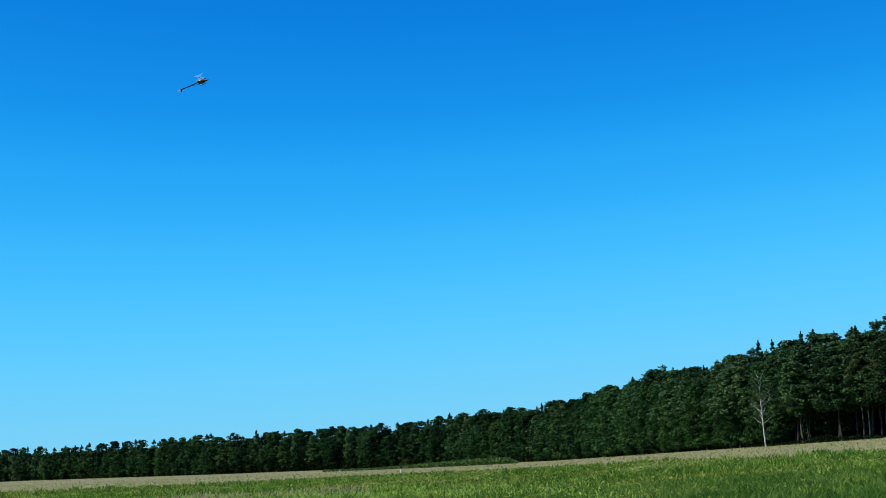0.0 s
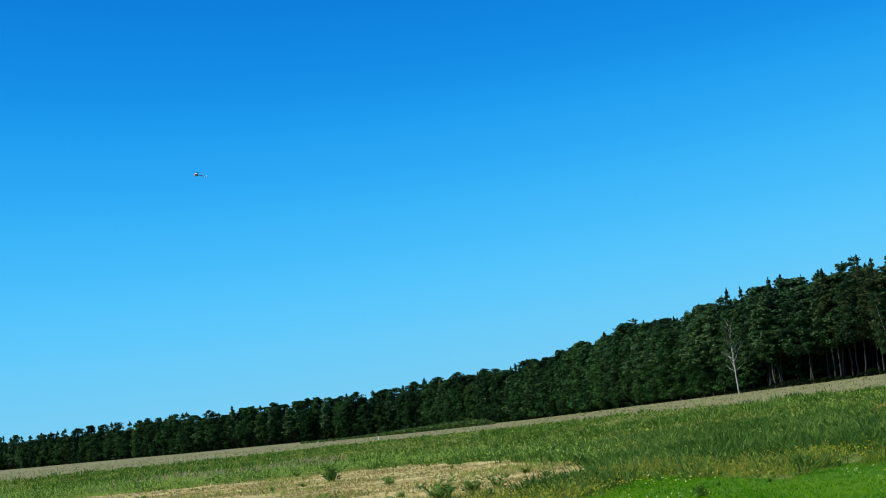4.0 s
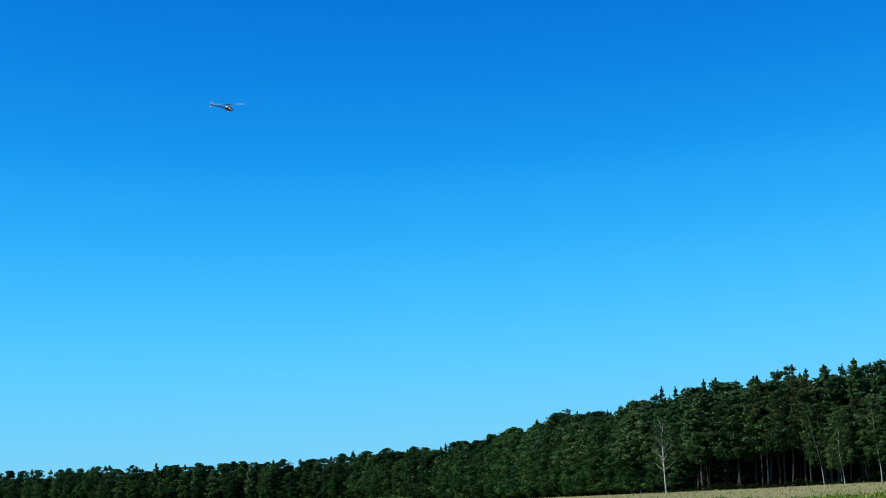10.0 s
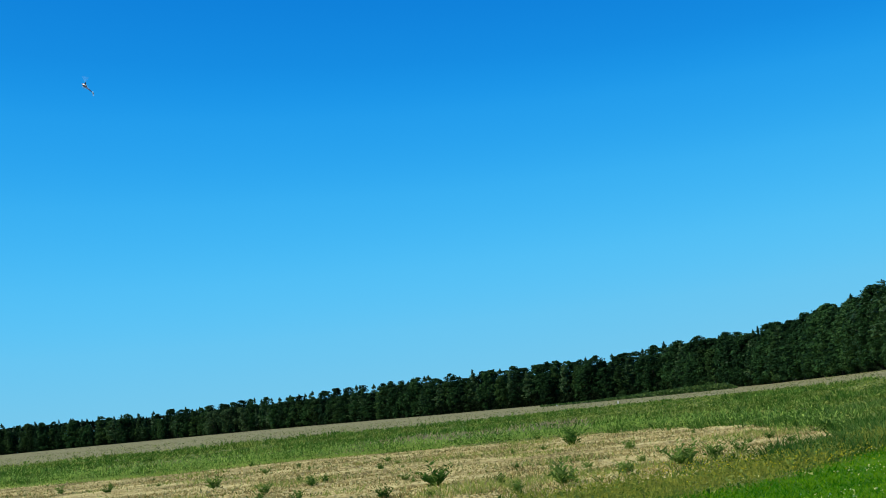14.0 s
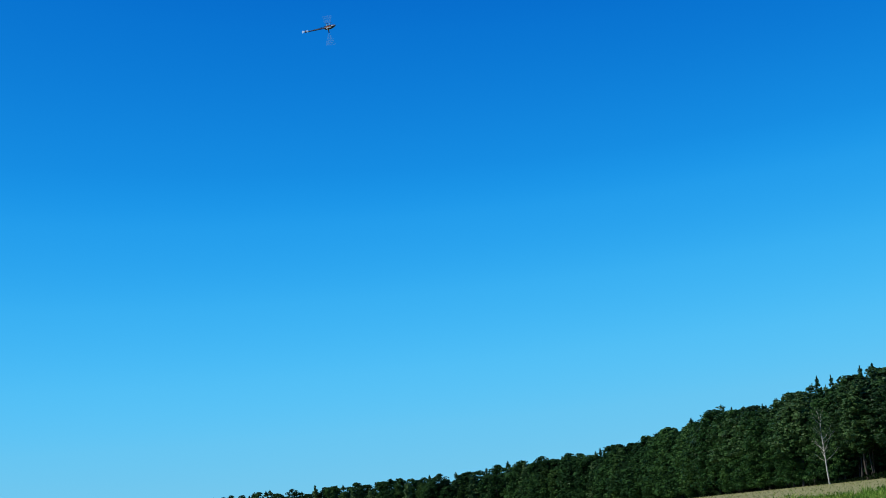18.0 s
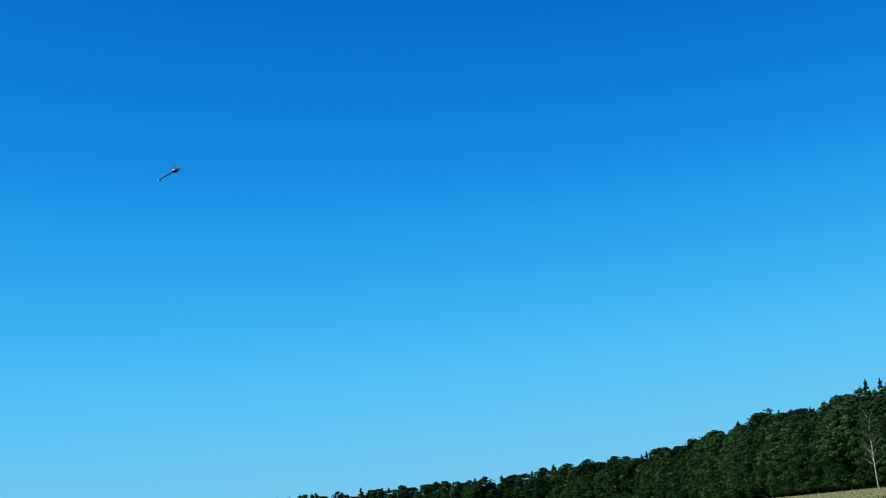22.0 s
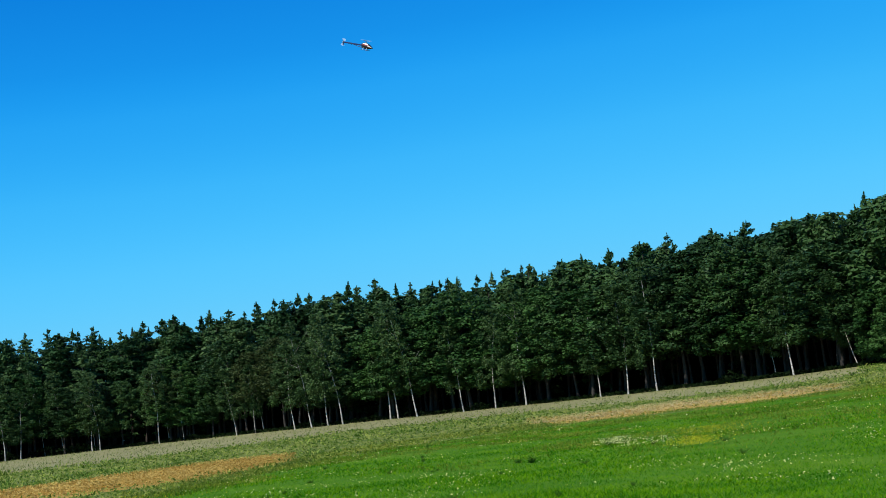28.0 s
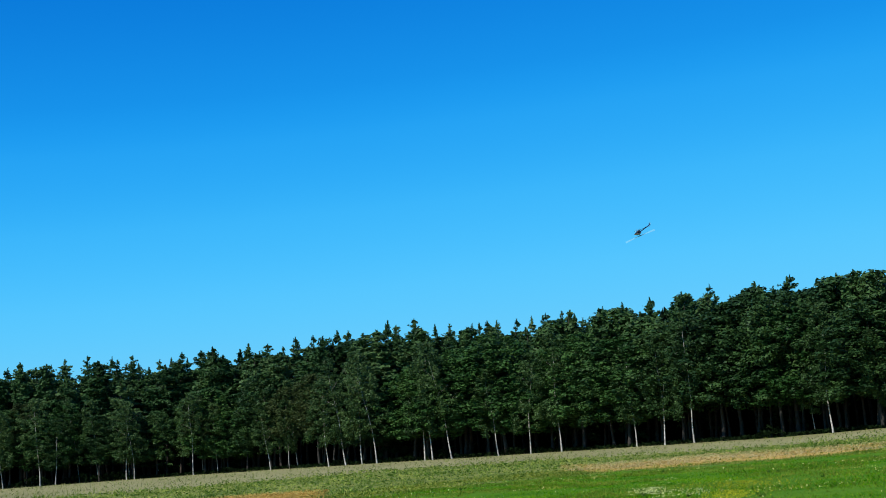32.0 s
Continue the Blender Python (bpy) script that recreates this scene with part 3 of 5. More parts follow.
def plant_wood():
    # near wood, to the right of the corner oak: broadleaved front, pines behind
    for b in along_edge(2.2, 58, 4.1):
        b = b + rng.normal(0, 0.35)
        d, pick = float(edge(b)) + rng.uniform(2.2, 5.8), rng.random()
        top = top_height(b, d)
        if 5.4 < b < 6.4:
            plant(EDGE_OAKS, b, d + 5, top * rng.uniform(0.8, 0.95), 1.0)
        elif b < 5.4:
            plant(EDGE_OAKS if pick < 0.7 else OAKS, b, d - 2, top * rng.uniform(0.55, 0.92), rng.uniform(1.0, 1.35))
        elif b < 9.2:
            plant(TALL_BEECHES, b, d + 3, top * rng.uniform(0.80, 0.95), rng.uniform(1.1, 1.5))
        elif b < 11.6:
            plant(BROWN_OAKS if pick < 0.75 else TALL_BEECHES, b, d + 1, top * rng.uniform(0.82, 0.97), rng.uniform(1.1, 1.4))
        elif b < 27:
            plant(OAKS if pick < 0.40 else BEECHES if pick < 0.72 else BROWN_OAKS if pick < 0.82 else PINES, b, d, top * rng.uniform(0.46, 0.78), rng.uniform(1.15, 1.6))
        elif b < 34.5:
            plant(OAKS if pick < 0.6 else BROWN_OAKS if pick < 0.70 else BEECHES, b, d, top * rng.uniform(0.60, 0.90), rng.uniform(1.3, 1.75))
        elif 47.2 < b < 49.6:
            plant(EDGE_OAKS, b, d - 3, top * rng.uniform(0.45, 0.75), 1.3)
        else:
            plant(BEECHES if pick < (0.70 if b < 44 else 0.9) else OAKS if pick < 0.96 else BROWN_OAKS, b, d, top * rng.uniform(0.66, 0.93), rng.uniform(1.45, 1.9))
    for b in along_edge(2.2, 58, 5.0):
        b, d = b + rng.normal(0, 0.4), float(edge(b)) + rng.uniform(7, 11)
        h = top_height(b, d) * rng.uniform(0.76, 0.97)
        pick = rng.random()
        plant(BACK_BEECHES if pick < (0.7 if b < 11 else 0.75 if b > 33 else 0.12) else PINES, b, d, h, rng.uniform(1.25, 1.7))
    for row, (far, low, high) in enumerate(((12, 0.88, 0.98), (17, 0.93, 1.02), (22, 0.95, 1.03))):
        for b in along_edge(2.5, 58, (4.4, 4.6, 3.4)[row]):
            b, d = b + rng.normal(0, 0.45), float(edge(b)) + far + rng.uniform(-2.5, 2.5)
            h = top_height(b, d) * (rng.uniform(low, high) if rng.random() < 0.45 else rng.uniform(low - 0.03, high - 0.04))
            pick = rng.random()
            plant(BACK_BEECHES if b < 11 and pick < 0.45 and row < 2 else SPRUCES if pick > (0.78 if b < 13 else 0.88) else (PINES, BACK_PINES, TOP_PINES)[row], b, d, h, rng.uniform(1.2, 1.75) if row == 0 or b < 13 else rng.uniform(0.9, 1.4))
    # far wood, beyond the fields
    for row, far in enumerate((2, 11)):
        for b in along_edge(-37, 1.2, 6.2 + row):
            b, d = b + rng.normal(0, 0.08), float(edge(b)) + far + rng.uniform(-3, 3)
            h = top_height(b, d) * (rng.uniform(0.91, 1.04) if row else rng.uniform(0.66, 0.97))
            pick = rng.random()
            plant(FAR_OAKS if pick < 0.48 else FAR_BIRCHES if pick < 0.70 and not row else FAR_PINES if pick < 0.86 else FAR_SPRUCES, b, d, h, rng.uniform(1.0, 1.55))
    for b in along_edge(-16, 1.4, 9.0):
        b, d = b + rng.normal(0, 0.08), float(edge(b)) + 19 + rng.uniform(-3, 3)
        plant(FAR_OAKS, b, d, top_height(b, d) * rng.uniform(0.84, 0.96), rng.uniform(1.4, 1.9))


plant_wood()


def plant_landmarks():
    # tops that stand out of the skyline: bearing, height angle of the tip
    for b, e in ((4.5, 3.20), (3.8, 2.93), (5.9, 3.76), (6.5, 3.74), (7.5, 3.96), (26.8, 5.62), (48.4, 6.92), (49.5, 7.10), (36.2, 5.83)):
        d = float(edge(b)) + 9
        plant(SPRUCES, b, d, EYE[2] + d * math.tan(radians(e)) - float(land(b, d)), 1.0)
    for b, e in ((10.4, 4.19), (12.1, 4.33), (13.3, 4.49), (14.0, 4.42), (20.2, 4.87), (24.5, 5.13), (34.2, 5.66), (38.5, 6.11), (41.6, 6.17), (45.0, 6.48), (46.6, 6.44), (52.2, 7.53), (54.8, 7.59), (54, 7.21), (50.5, 7.14), (51.6, 7.07)):
        d = float(edge(b)) + 8
        plant(PINES, b, d, EYE[2] + d * math.tan(radians(e)) - float(land(b, d)), 1.15)
    for b, e in ((-5.6, 1.61), (-3.7, 1.70), (-10.7, 1.40)):
        d = float(edge(b)) + 4
        plant(FAR_OAKS, b, d, EYE[2] + d * math.tan(radians(e)) - float(land(b, d)), 0.9)
    for b, e in ((-15.8, 1.33), (-18.5, 1.20), (-16.0, 1.22), (-18.2, 1.12)):
        d = float(edge(b)) + 6
        plant(FAR_SPRUCES, b, d, EYE[2] + d * math.tan(radians(e)) - float(land(b, d)), 1.0)
    # corner oaks where the wood falls back
    for b, d, e in ((1.9, 350, 2.90), (2.5, 344, 2.80), (3.1, 340, 2.82), (2.2, 352, 2.72), (1.55, 360, 2.6), (1.2, 372, 2.3), (0.6, 398, 2.15), (-0.2, 430, 2.0)):
        plant(EDGE_OAKS, b, d, EYE[2] + d * math.tan(radians(e)) - float(land(b, d)), 1.45)
    for b in (-23.6, -23.0, -22.4):
        plant(WILLOWS, b, float(edge(b)) - 6, 15.5, 1.1, 14.0)
    # white birches along the edge: bearing, share of the wood's height
    for b, s in ((12.5, 0.55), (13.84, 0.6), (14.42, 0.5), (17.0, 0.6), (17.3, 0.55), (19.5, 0.6), (22.4, 0.5), (24.6, 0.6), (25.3, 0.72), (25.9, 0.72), (26.5, 0.7), (28.3, 0.74), (28.6, 0.7), (29.4, 0.76), (31.2, 0.6), (32.4, 0.65), (33.6, 0.74), (36.5, 0.6), (37.6, 0.66), (38.7, 0.76), (43.8, 0.7)):
        d = float(edge(b)) - 0.4
        s = s * rng.uniform(0.92, 1.05)
        plant(BIRCHES, b, d, top_height(b, d) * min(s * 1.12, 0.85), 1.15, 18.0, 2.5, -3.0)


plant_landmarks()


def plant_inner_birches():
    # slim birches a few steps inside the edge, their pale stems showing between the dark trunks
    for b in np.concatenate([rng.uniform(11, 31, 9), rng.uniform(31, 54, 4)]):
        d = float(edge(b)) + rng.uniform(0.5, 5)
        plant(BIRCHES, b, d, top_height(b, d) * rng.uniform(0.5, 0.72), rng.uniform(0.7, 0.95), 18.0, 3.0, -3.0)


plant_inner_birches()


def half_bare_birch():
    """The birch that stands alone before the dark wood: white forked stem, bare upper twigs, few leaves."""
    root = new("birch_tree")
    root.matrix_world = Matrix.Translation(spot(5.92, 288))
    tagged(root, "pale half-bare birch standing before the dark wood", "birch")
    h = 13.6
    path = np.array([(0, 0, -0.3), (-0.15, 0, 2.5), (-0.2, 0, 5.0), (-0.25, 0.1, 7.2), (-0.35, 0, 9.4), (-0.4, 0, 11.5), (-0.5, 0, h)])
    v, f = tube(path, [0.17, 0.13, 0.115, 0.095, 0.07, 0.04, 0.015], 8)
    t = new("trunk", mesh_from("trunk", v, f, M_BIRCHBARK))
    t.parent = root
    r = np.random.default_rng(3)
    tips = []
    for k in range(26):
        u = r.uniform(0.30, 0.97)
        base = np.array([np.interp(u * h, path[:, 2], path[:, 0]), 0, u * h])
        a = r.uniform(0, 6.28)
        ln = r.uniform(1.0, 3.0) * (1.3 - 0.75 * u)
        out = np.array([math.cos(a), math.sin(a), r.uniform(0.5, 1.2)])
        pts = [base, base + out * ln * 0.55, base + out * ln + (0, 0, 0.35)]
        pieces = [tube(pts, [0.045, 0.028, 0.01], 5)]
        for _ in range(3):
            fork = pts[1] + (pts[2] - pts[1]) * r.uniform(0, 0.8)
            end = fork + np.array([r.normal(0, 0.5), r.normal(0, 0.5), r.uniform(0.2, 0.8)]) * ln * 0.3
            pieces.append(tube([fork, (fork + end) / 2 + (0, 0, 0.05), end], [0.018, 0.013, 0.008], 4))
            tips += [end + r.normal(0, 0.3, 3) for _ in range(7)]
        v, f = joined(pieces)
        br = new("branch", mesh_from("branch", v, f, M_BIRCHBARK))
        br.parent = root
        tips += [np.array(pts[1]) + r.normal(0, 0.35, 3) for _ in range(8)] + [np.array(pts[2]) + r.normal(0, 0.5, 3) for _ in range(12)]
    v, f = leaves(np.array(tips), 0.26, 0.2)
    c = new("crown", mesh_from("crown", v, f, M_BIRCHLEAF))
    c.parent = root


half_bare_birch()

for design in DESIGNS:
    remove_tree(design)


def scatter_stuff(name, label, category, mat, b, d, lift, size, flat=0.2, aspect=1.0):
    p = np.stack([d * np.sin(np.radians(b)), d * np.cos(np.radians(b)), land(b, d) + lift], 1)
    v, f = leaves(p, 1.0, flat, aspect)
    c = np.repeat(p, 3, 0)
    v = c + (v - c) * np.repeat(size, 3)[:, None]
    return tagged(new(name, mesh_from(name, v, f, mat)), label, category, kind="stuff")


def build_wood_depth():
    """Undergrowth deep in the wood and young growth at its foot, coloured near-black for the shade there; the deep
    layers also close gaps to the sky.
    """
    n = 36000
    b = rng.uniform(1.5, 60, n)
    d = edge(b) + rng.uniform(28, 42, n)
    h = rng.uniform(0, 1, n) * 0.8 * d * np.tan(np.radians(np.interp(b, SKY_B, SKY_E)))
    scatter_stuff("deep_wood", "near-black foliage backing the wood, shade put into its colour", "wood", M_WOODSHADE, b, d, h, rng.uniform(1.2, 2.1, n))
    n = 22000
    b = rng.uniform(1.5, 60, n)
    scatter_stuff("deep_brushwood", "near-black brushwood on the wood's floor, shade put into its colour", "wood", M_WOODSHADE, b, edge(b) + rng.uniform(26, 42, n), rng.uniform(0, 7, n), rng.uniform(1.1, 1.9, n))
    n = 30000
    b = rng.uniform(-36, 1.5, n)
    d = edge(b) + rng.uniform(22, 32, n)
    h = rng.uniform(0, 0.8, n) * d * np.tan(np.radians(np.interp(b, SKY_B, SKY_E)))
    scatter_stuff("far_wood", "near-black foliage filling the distant wood, shade put into its colour", "wood", M_WOODSHADE, b, d, h, rng.uniform(2.2, 3.6, n))
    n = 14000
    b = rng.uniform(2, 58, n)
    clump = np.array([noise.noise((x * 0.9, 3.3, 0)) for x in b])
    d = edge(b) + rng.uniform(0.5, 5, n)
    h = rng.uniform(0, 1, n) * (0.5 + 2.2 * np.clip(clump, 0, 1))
    scatter_stuff("undergrowth", "low shrubs and saplings along the wood's foot", "shrubs", M_WOODSHADE, b, d, h, rng.uniform(0.25, 0.5, n))
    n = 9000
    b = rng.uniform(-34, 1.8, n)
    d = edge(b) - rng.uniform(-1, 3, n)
    scatter_stuff("wood_margin", "bushes along the foot of the distant wood", "shrubs", M_WOODSHADE, b, d, rng.uniform(0, 5, n), rng.uniform(0.8, 1.5, n))


build_wood_depth()

# ---- grasses and weeds ----
def blades(b, d, height, width, lean=0.35, per=1):
    """Upright tapering blades, a triangle each, rooted in the ground."""
    n = len(b)
    p = np.stack([d * np.sin(np.radians(b)), d * np.cos(np.radians(b)), land(b, d) - 0.01], 1)
    a = rng.uniform(0, 6.28, n)
    side = np.stack([np.cos(a), np.sin(a), np.zeros(n)], 1) * (width / 2)[:, None]
    tip = np.stack([rng.normal(0, lean, n) * height, rng.normal(0, lean, n) * height, height], 1)
    v = np.stack([p - side, p + side, p + tip], 1).reshape(-1, 3)
    return v, np.arange(3 * n).reshape(-1, 3)


def sample(n, b0, b1, d0, d1, codes, rough=0.05):
    """Places on the ground in the named zones, thinning out with distance."""
    b = rng.uniform(b0, b1, n)
    d = np.exp(rng.uniform(math.log(d0), math.log(d1), n))
    fray = rng.normal(0, rough, n) * d
    keep = np.isin(zones(b, d + fray), codes)
    return b[keep], d[keep]


def grass(name, label, mat, b, d, height, width, lean=0.35):
    v, f = blades(b, d, height, width, lean)
    return tagged(new(name, mesh_from(name, v, f, mat)), label, "grass", kind="stuff")


def patchy(b, d, scale, seed):
    x, y = d * np.sin(np.radians(b)), d * np.cos(np.radians(b))
    return np.array([noise.noise((p * scale, q * scale, seed)) for p, q in zip(x, y)])


def clumps(name, label, mat, b, d, height, per, leaf=0.06):
    """Bushy mounds of slim leaves that point up and outward from their roots."""
    n = len(b)
    p = np.repeat(np.stack([d * np.sin(np.radians(b)), d * np.cos(np.radians(b)), land(b, d)], 1), per, 0)
    h, far = np.repeat(height, per), np.repeat(d, per)
    off = rng.normal(0, 0.55, (n * per, 2)) * h[:, None]
    rise = np.clip(1 - np.linalg.norm(off, axis=1) / (1.6 * h), 0.05, 1) * h * rng.uniform(0.1, 0.9, n * per)
    base = p + np.stack([off[:, 0], off[:, 1], rise], 1)
    along = np.stack([off[:, 0] / h * 0.8, off[:, 1] / h * 0.8, np.full(n * per, 0.8)], 1)
    v, f = needles(base, along, 1.0, 5.0)
    c = np.repeat(base, 3, 0)
    v = c + (v - c) * np.repeat(leaf + far * 0.0011, 3)[:, None]
    return tagged(new(name, mesh_from(name, v, f, mat)), label, "weeds", kind="stuff")


def tussocks(name, label, mat, b, d, height, per, lean=0.45, thick=0.0006):
    """Rank tussocks: long blades that rise from one root and lean outward, tall ones among short ones."""
    n = len(b)
    bb, dd, h = np.repeat(b, per), np.repeat(d, per), np.repeat(height, per)
    p = np.stack([dd * np.sin(np.radians(bb)), dd * np.cos(np.radians(bb)), land(bb, dd) - 0.02], 1)
    off = rng.normal(0, 0.22, (n * per, 2)) * (h + 0.15)[:, None]
    p[:, :2] += off
    a = rng.uniform(0, 6.28, n * per)
    side = np.stack([np.cos(a), np.sin(a), np.zeros(n * per)], 1) * (0.004 + dd * thick)[:, None]
    tall = h * rng.uniform(0.45, 1.15, n * per)
    tip = np.stack([off[:, 0] * 1.2 + rng.normal(0, lean, n * per) * tall, off[:, 1] * 1.2 + rng.normal(0, lean, n * per) * tall, tall], 1)
    knee = tip * (0.55, 0.55, 0.7)
    v = np.stack([p - side, p + side, p + knee + side * 0.8, p + tip, p + knee - side * 0.8], 1).reshape(-1, 3)
    k = np.arange(n * per)[:, None] * 5
    f = np.concatenate([k + (0, 1, 2), k + (0, 2, 4), k + (4, 2, 3)])
    return tagged(new(name, mesh_from(name, v, f, mat)), label, "grass", kind="stuff")


def build_grasses():
    b, d = sample(420000, -18, 56, 14.5, 115, (0,))
    h = rng.uniform(0.03, 0.07, len(b)) * (1 + 1.2 * np.clip(patchy(b, d, 0.35, 1.0), 0, 1))
    grass("meadow_grass", "short bright green meadow grass", M_MEADOW, b, d, h, 0.009 + d * 0.0005, 0.9)
    b, d = sample(160000, -33, 57, 19, 220, (2,), 0.05)
    keep = ((d > 44) & ((b > -14) | (rng.random(len(b)) < 0.4))) | (rng.random(len(b)) < 0.32)
    b, d = b[keep], d[keep]
    k = len(b)
    scatter_stuff("leafy_weeds", "low leafy green weeds growing thickly", "weeds", M_WEED, b, d, rng.uniform(0.01, 0.22, k), 0.03 + d * 0.0006, 0.3, 1.8)
    for name, label, mat, count, seed, low, high, bias in (("rank_grass", "tall rank dark green grass in tussocks", M_CORN, 34000, 5.0, 0.22, 0.50, 0.10), ("pale_tussocks", "yellow-green tussocks of rough grass going to seed", M_WEED, 26000, 15.0, 0.16, 0.40, 0.02)):
        b, d = sample(count, -34, 57, 24, 200, (2,), 0.06)
        dense = patchy(b, d, 0.10, seed) + 0.5 * patchy(b, d, 0.4, seed + 1) + 0.6 * patchy(b, d, 0.03, seed + 7)
        keep = (dense + bias > 0) & ~np.isin(zones(b, d), (0, 1, 4, 5, 6, 7)) & ((b < 13) | (rng.random(len(b)) < (0.15 if name == "rank_grass" else 0.5))) & ((d > 55) | (rng.random(len(b)) < 0.5))
        h = rng.uniform(low, high, keep.sum()) * (0.5 + np.clip(dense[keep] + bias, 0, 0.9)) * np.where(b[keep] > 14, 0.6, 1.0) * np.clip(d[keep] / 75, 0.5, 1.15)
        tussocks(name, label, mat, b[keep], d[keep], h, 10, 0.5, 0.00028)
    b, d = sample(9000, -9, 13, 25.5, 62, (2,), 0.03)
    keep = patchy(b, d, 0.30, 51.0) + 0.5 * patchy(b, d, 0.9, 53.0) > 0.02
    b, d = b[keep], d[keep]
    tussocks("margin_tussocks", "dark olive tussocks of tall grass before the meadow", M_TUFT, b, d, rng.uniform(0.16, 0.40, len(b)), 12, 0.5, 0.00028)
    b = rng.uniform(-19, -9.5, 1500)
    d = rng.uniform(70, 92, 1500)
    keep = patchy(b, d, 0.16, 41.0) + 0.4 * patchy(b, d, 0.6, 43.0) > 0.0
    tussocks("dead_stalks", "dead pinkish-tan stalks standing among green weeds", M_DEAD, b[keep], d[keep], rng.uniform(0.2, 0.45, keep.sum()), 6, 0.3, 0.00025)
    b = rng.uniform(-36, -15, 9000)
    d = SOIL_END(b) + rng.uniform(-3.5, 2.5, 9000) * np.clip((-14 - b) / 8, 0.2, 1)
    grass("green_verge", "strip of short bright grass along the bare soil", M_CORN, b, d, rng.uniform(0.05, 0.16, len(b)), 0.012 + d * 0.0005, 0.6)
    b, d = sample(36000, -34, 4, 95, 1150, (3,))
    n = len(b)
    scatter_stuff("dry_field", "dry grey-brown field of ripe seed heads", "field", M_HEATHER, b, d, rng.uniform(0.02, 0.3, n), 0.03 + d * 0.0005, 0.9)
    b, d = sample(40000, 2, 40, 100, 300, (3,))
    n = len(b)
    scatter_stuff("pale_stubble", "pale straw-coloured stubble field before the wood", "field", M_PALE, b, d, rng.uniform(0.02, 0.2, n), 0.03 + d * 0.0004, 0.9)
    b, d = sample(20000, -34, 48, 95, 400, (3,))
    grass("field_stalks", "sparse green stalks in the dry field", M_WEED, b, d, rng.uniform(0.08, 0.3, len(b)), 0.02 + d * 0.0005, 0.8)
    b, d = sample(120000, 9.5, 26, 52, 80, (4,), 0.012)
    scatter_stuff("ripe_strip", "strip of ripe orange-brown stalks", "crop strip", M_RIPE, b, d, rng.uniform(0.02, 0.35, len(b)), 0.02 + d * 0.0004, 0.65, 1.6)
    b, d = sample(130000, 33, 58, 80, 125, (5, 6), 0.006)
    k = len(b) // 2
    scatter_stuff("tan_strip", "strip of pale dry stubble", "crop strip", M_DRY, b[:k], d[:k], rng.uniform(0.02, 0.3, k), 0.02 + d[:k] * 0.0004, 0.8, 1.5)
    b, d = b[k:], d[k:]
    keep = (b < 45.5) & (d < TAN_START(b) + rng.uniform(1.0, 7.0, len(b)))
    scatter_stuff("ripe_edge", "orange-brown ripe stalks along the front of the pale strip", "crop strip", M_RIPE, b[keep], d[keep], rng.uniform(0.02, 0.35, keep.sum()), 0.02 + d[keep] * 0.0004, 0.65, 1.6)
    b, d = sample(240000, 10, 48, 25, 115, (0, 2))
    off = d / MEADOW_END(b)
    inner = np.interp(b, (10, 25, 31), (0.88, 0.85, 0.45))
    keep = (off < 1.2) & (patchy(b, d, 0.14, 9.0) + 0.5 * patchy(b, d, 0.7, 10.0) > -0.06) & (rng.random(len(b)) < np.clip((off - inner) * 2.0 / (1 - inner) * 0.55, 0, 0.85))
    b, d = b[keep], d[keep]
    grass("dry_margin", "dry yellowish grass along the meadow's margin", M_OLIVE, b, d, rng.uniform(0.05, 0.14, len(b)), 0.010 + d * 0.0005, 0.8)
    b = rng.uniform(-33, 0, 1100)
    d = SOIL_END(b) + rng.uniform(0.3, 7, 1100)
    clumps("weed_fringe", "tall dark weeds where the bare soil ends", M_CORN, b, d, rng.uniform(0.4, 0.85, 1100), 14)
    b = rng.uniform(-14, 9, 1500)
    d = MEADOW_END(b) + rng.normal(1.6, 1.2, 1500)
    clumps("margin_weeds", "olive bushy weeds along the meadow's margin", M_OLIVE, b, d, rng.uniform(0.15, 0.46, 1500), 18, 0.025)
    b, d = sample(150000, -36, 1, 18, 80, (1,))
    n = len(b)
    k = n // 2
    scatter_stuff("straw_litter", "straw and clods scattered on bare soil", "litter", M_STRAW, b[:k], d[:k], np.full(k, 0.015), rng.uniform(0.02, 0.05, k) + d[:k] * 0.0004, 0.9, 1.8)
    sparse = patchy(b[k:], d[k:], 0.22, 2.0) + 0.25 * patchy(b[k:], d[k:], 0.9, 4.0)
    keep = (sparse > 0.30) | (rng.random(n - k) < 0.03)
    bb, dd = b[k:][keep], d[k:][keep]
    grass("soil_grass", "thin grass sprouting on bare soil", M_WEED, bb, dd, rng.uniform(0.05, 0.2, len(bb)), 0.012 + dd * 0.0005, 0.6)
    b, d = sample(130000, -36, 1, 18, 80, (1,))
    keep = patchy(b, d, 0.5, 21.0) > -0.05
    b, d = b[keep], d[keep]
    k = len(b) // 6
    grass("dry_stubble", "short dry stubble standing on bare soil", M_STRAW, b[k:], d[k:], rng.uniform(0.03, 0.11, len(b) - k), 0.012 + d[k:] * 0.0005, 0.6)
    grass("withered_sprouts", "withered brown-green sprouts on bare soil", M_TUFT, b[:k], d[:k], rng.uniform(0.03, 0.12, k), 0.012 + d[:k] * 0.0004, 0.6)
    n = 16000
    b = rng.uniform(-11, -3.5, n)
    d = rng.uniform(455, 500, n) + 0
    scatter_stuff("maize_strip", "long low strip of green maize before the far wood", "maize", M_MAIZE, b, d, rng.uniform(0.0, 1.8, n) * np.clip((-3.4 - b) / 0.5, 0.15, 1) * np.clip((b + 9.5) / 4, 0.12, 1), rng.uniform(0.5, 0.9, n), 0.1)
    b, d = sample(26000, -6, 56, 16, 75, (0,))
    keep = patchy(b, d, 0.3, 7.0) > 0.12
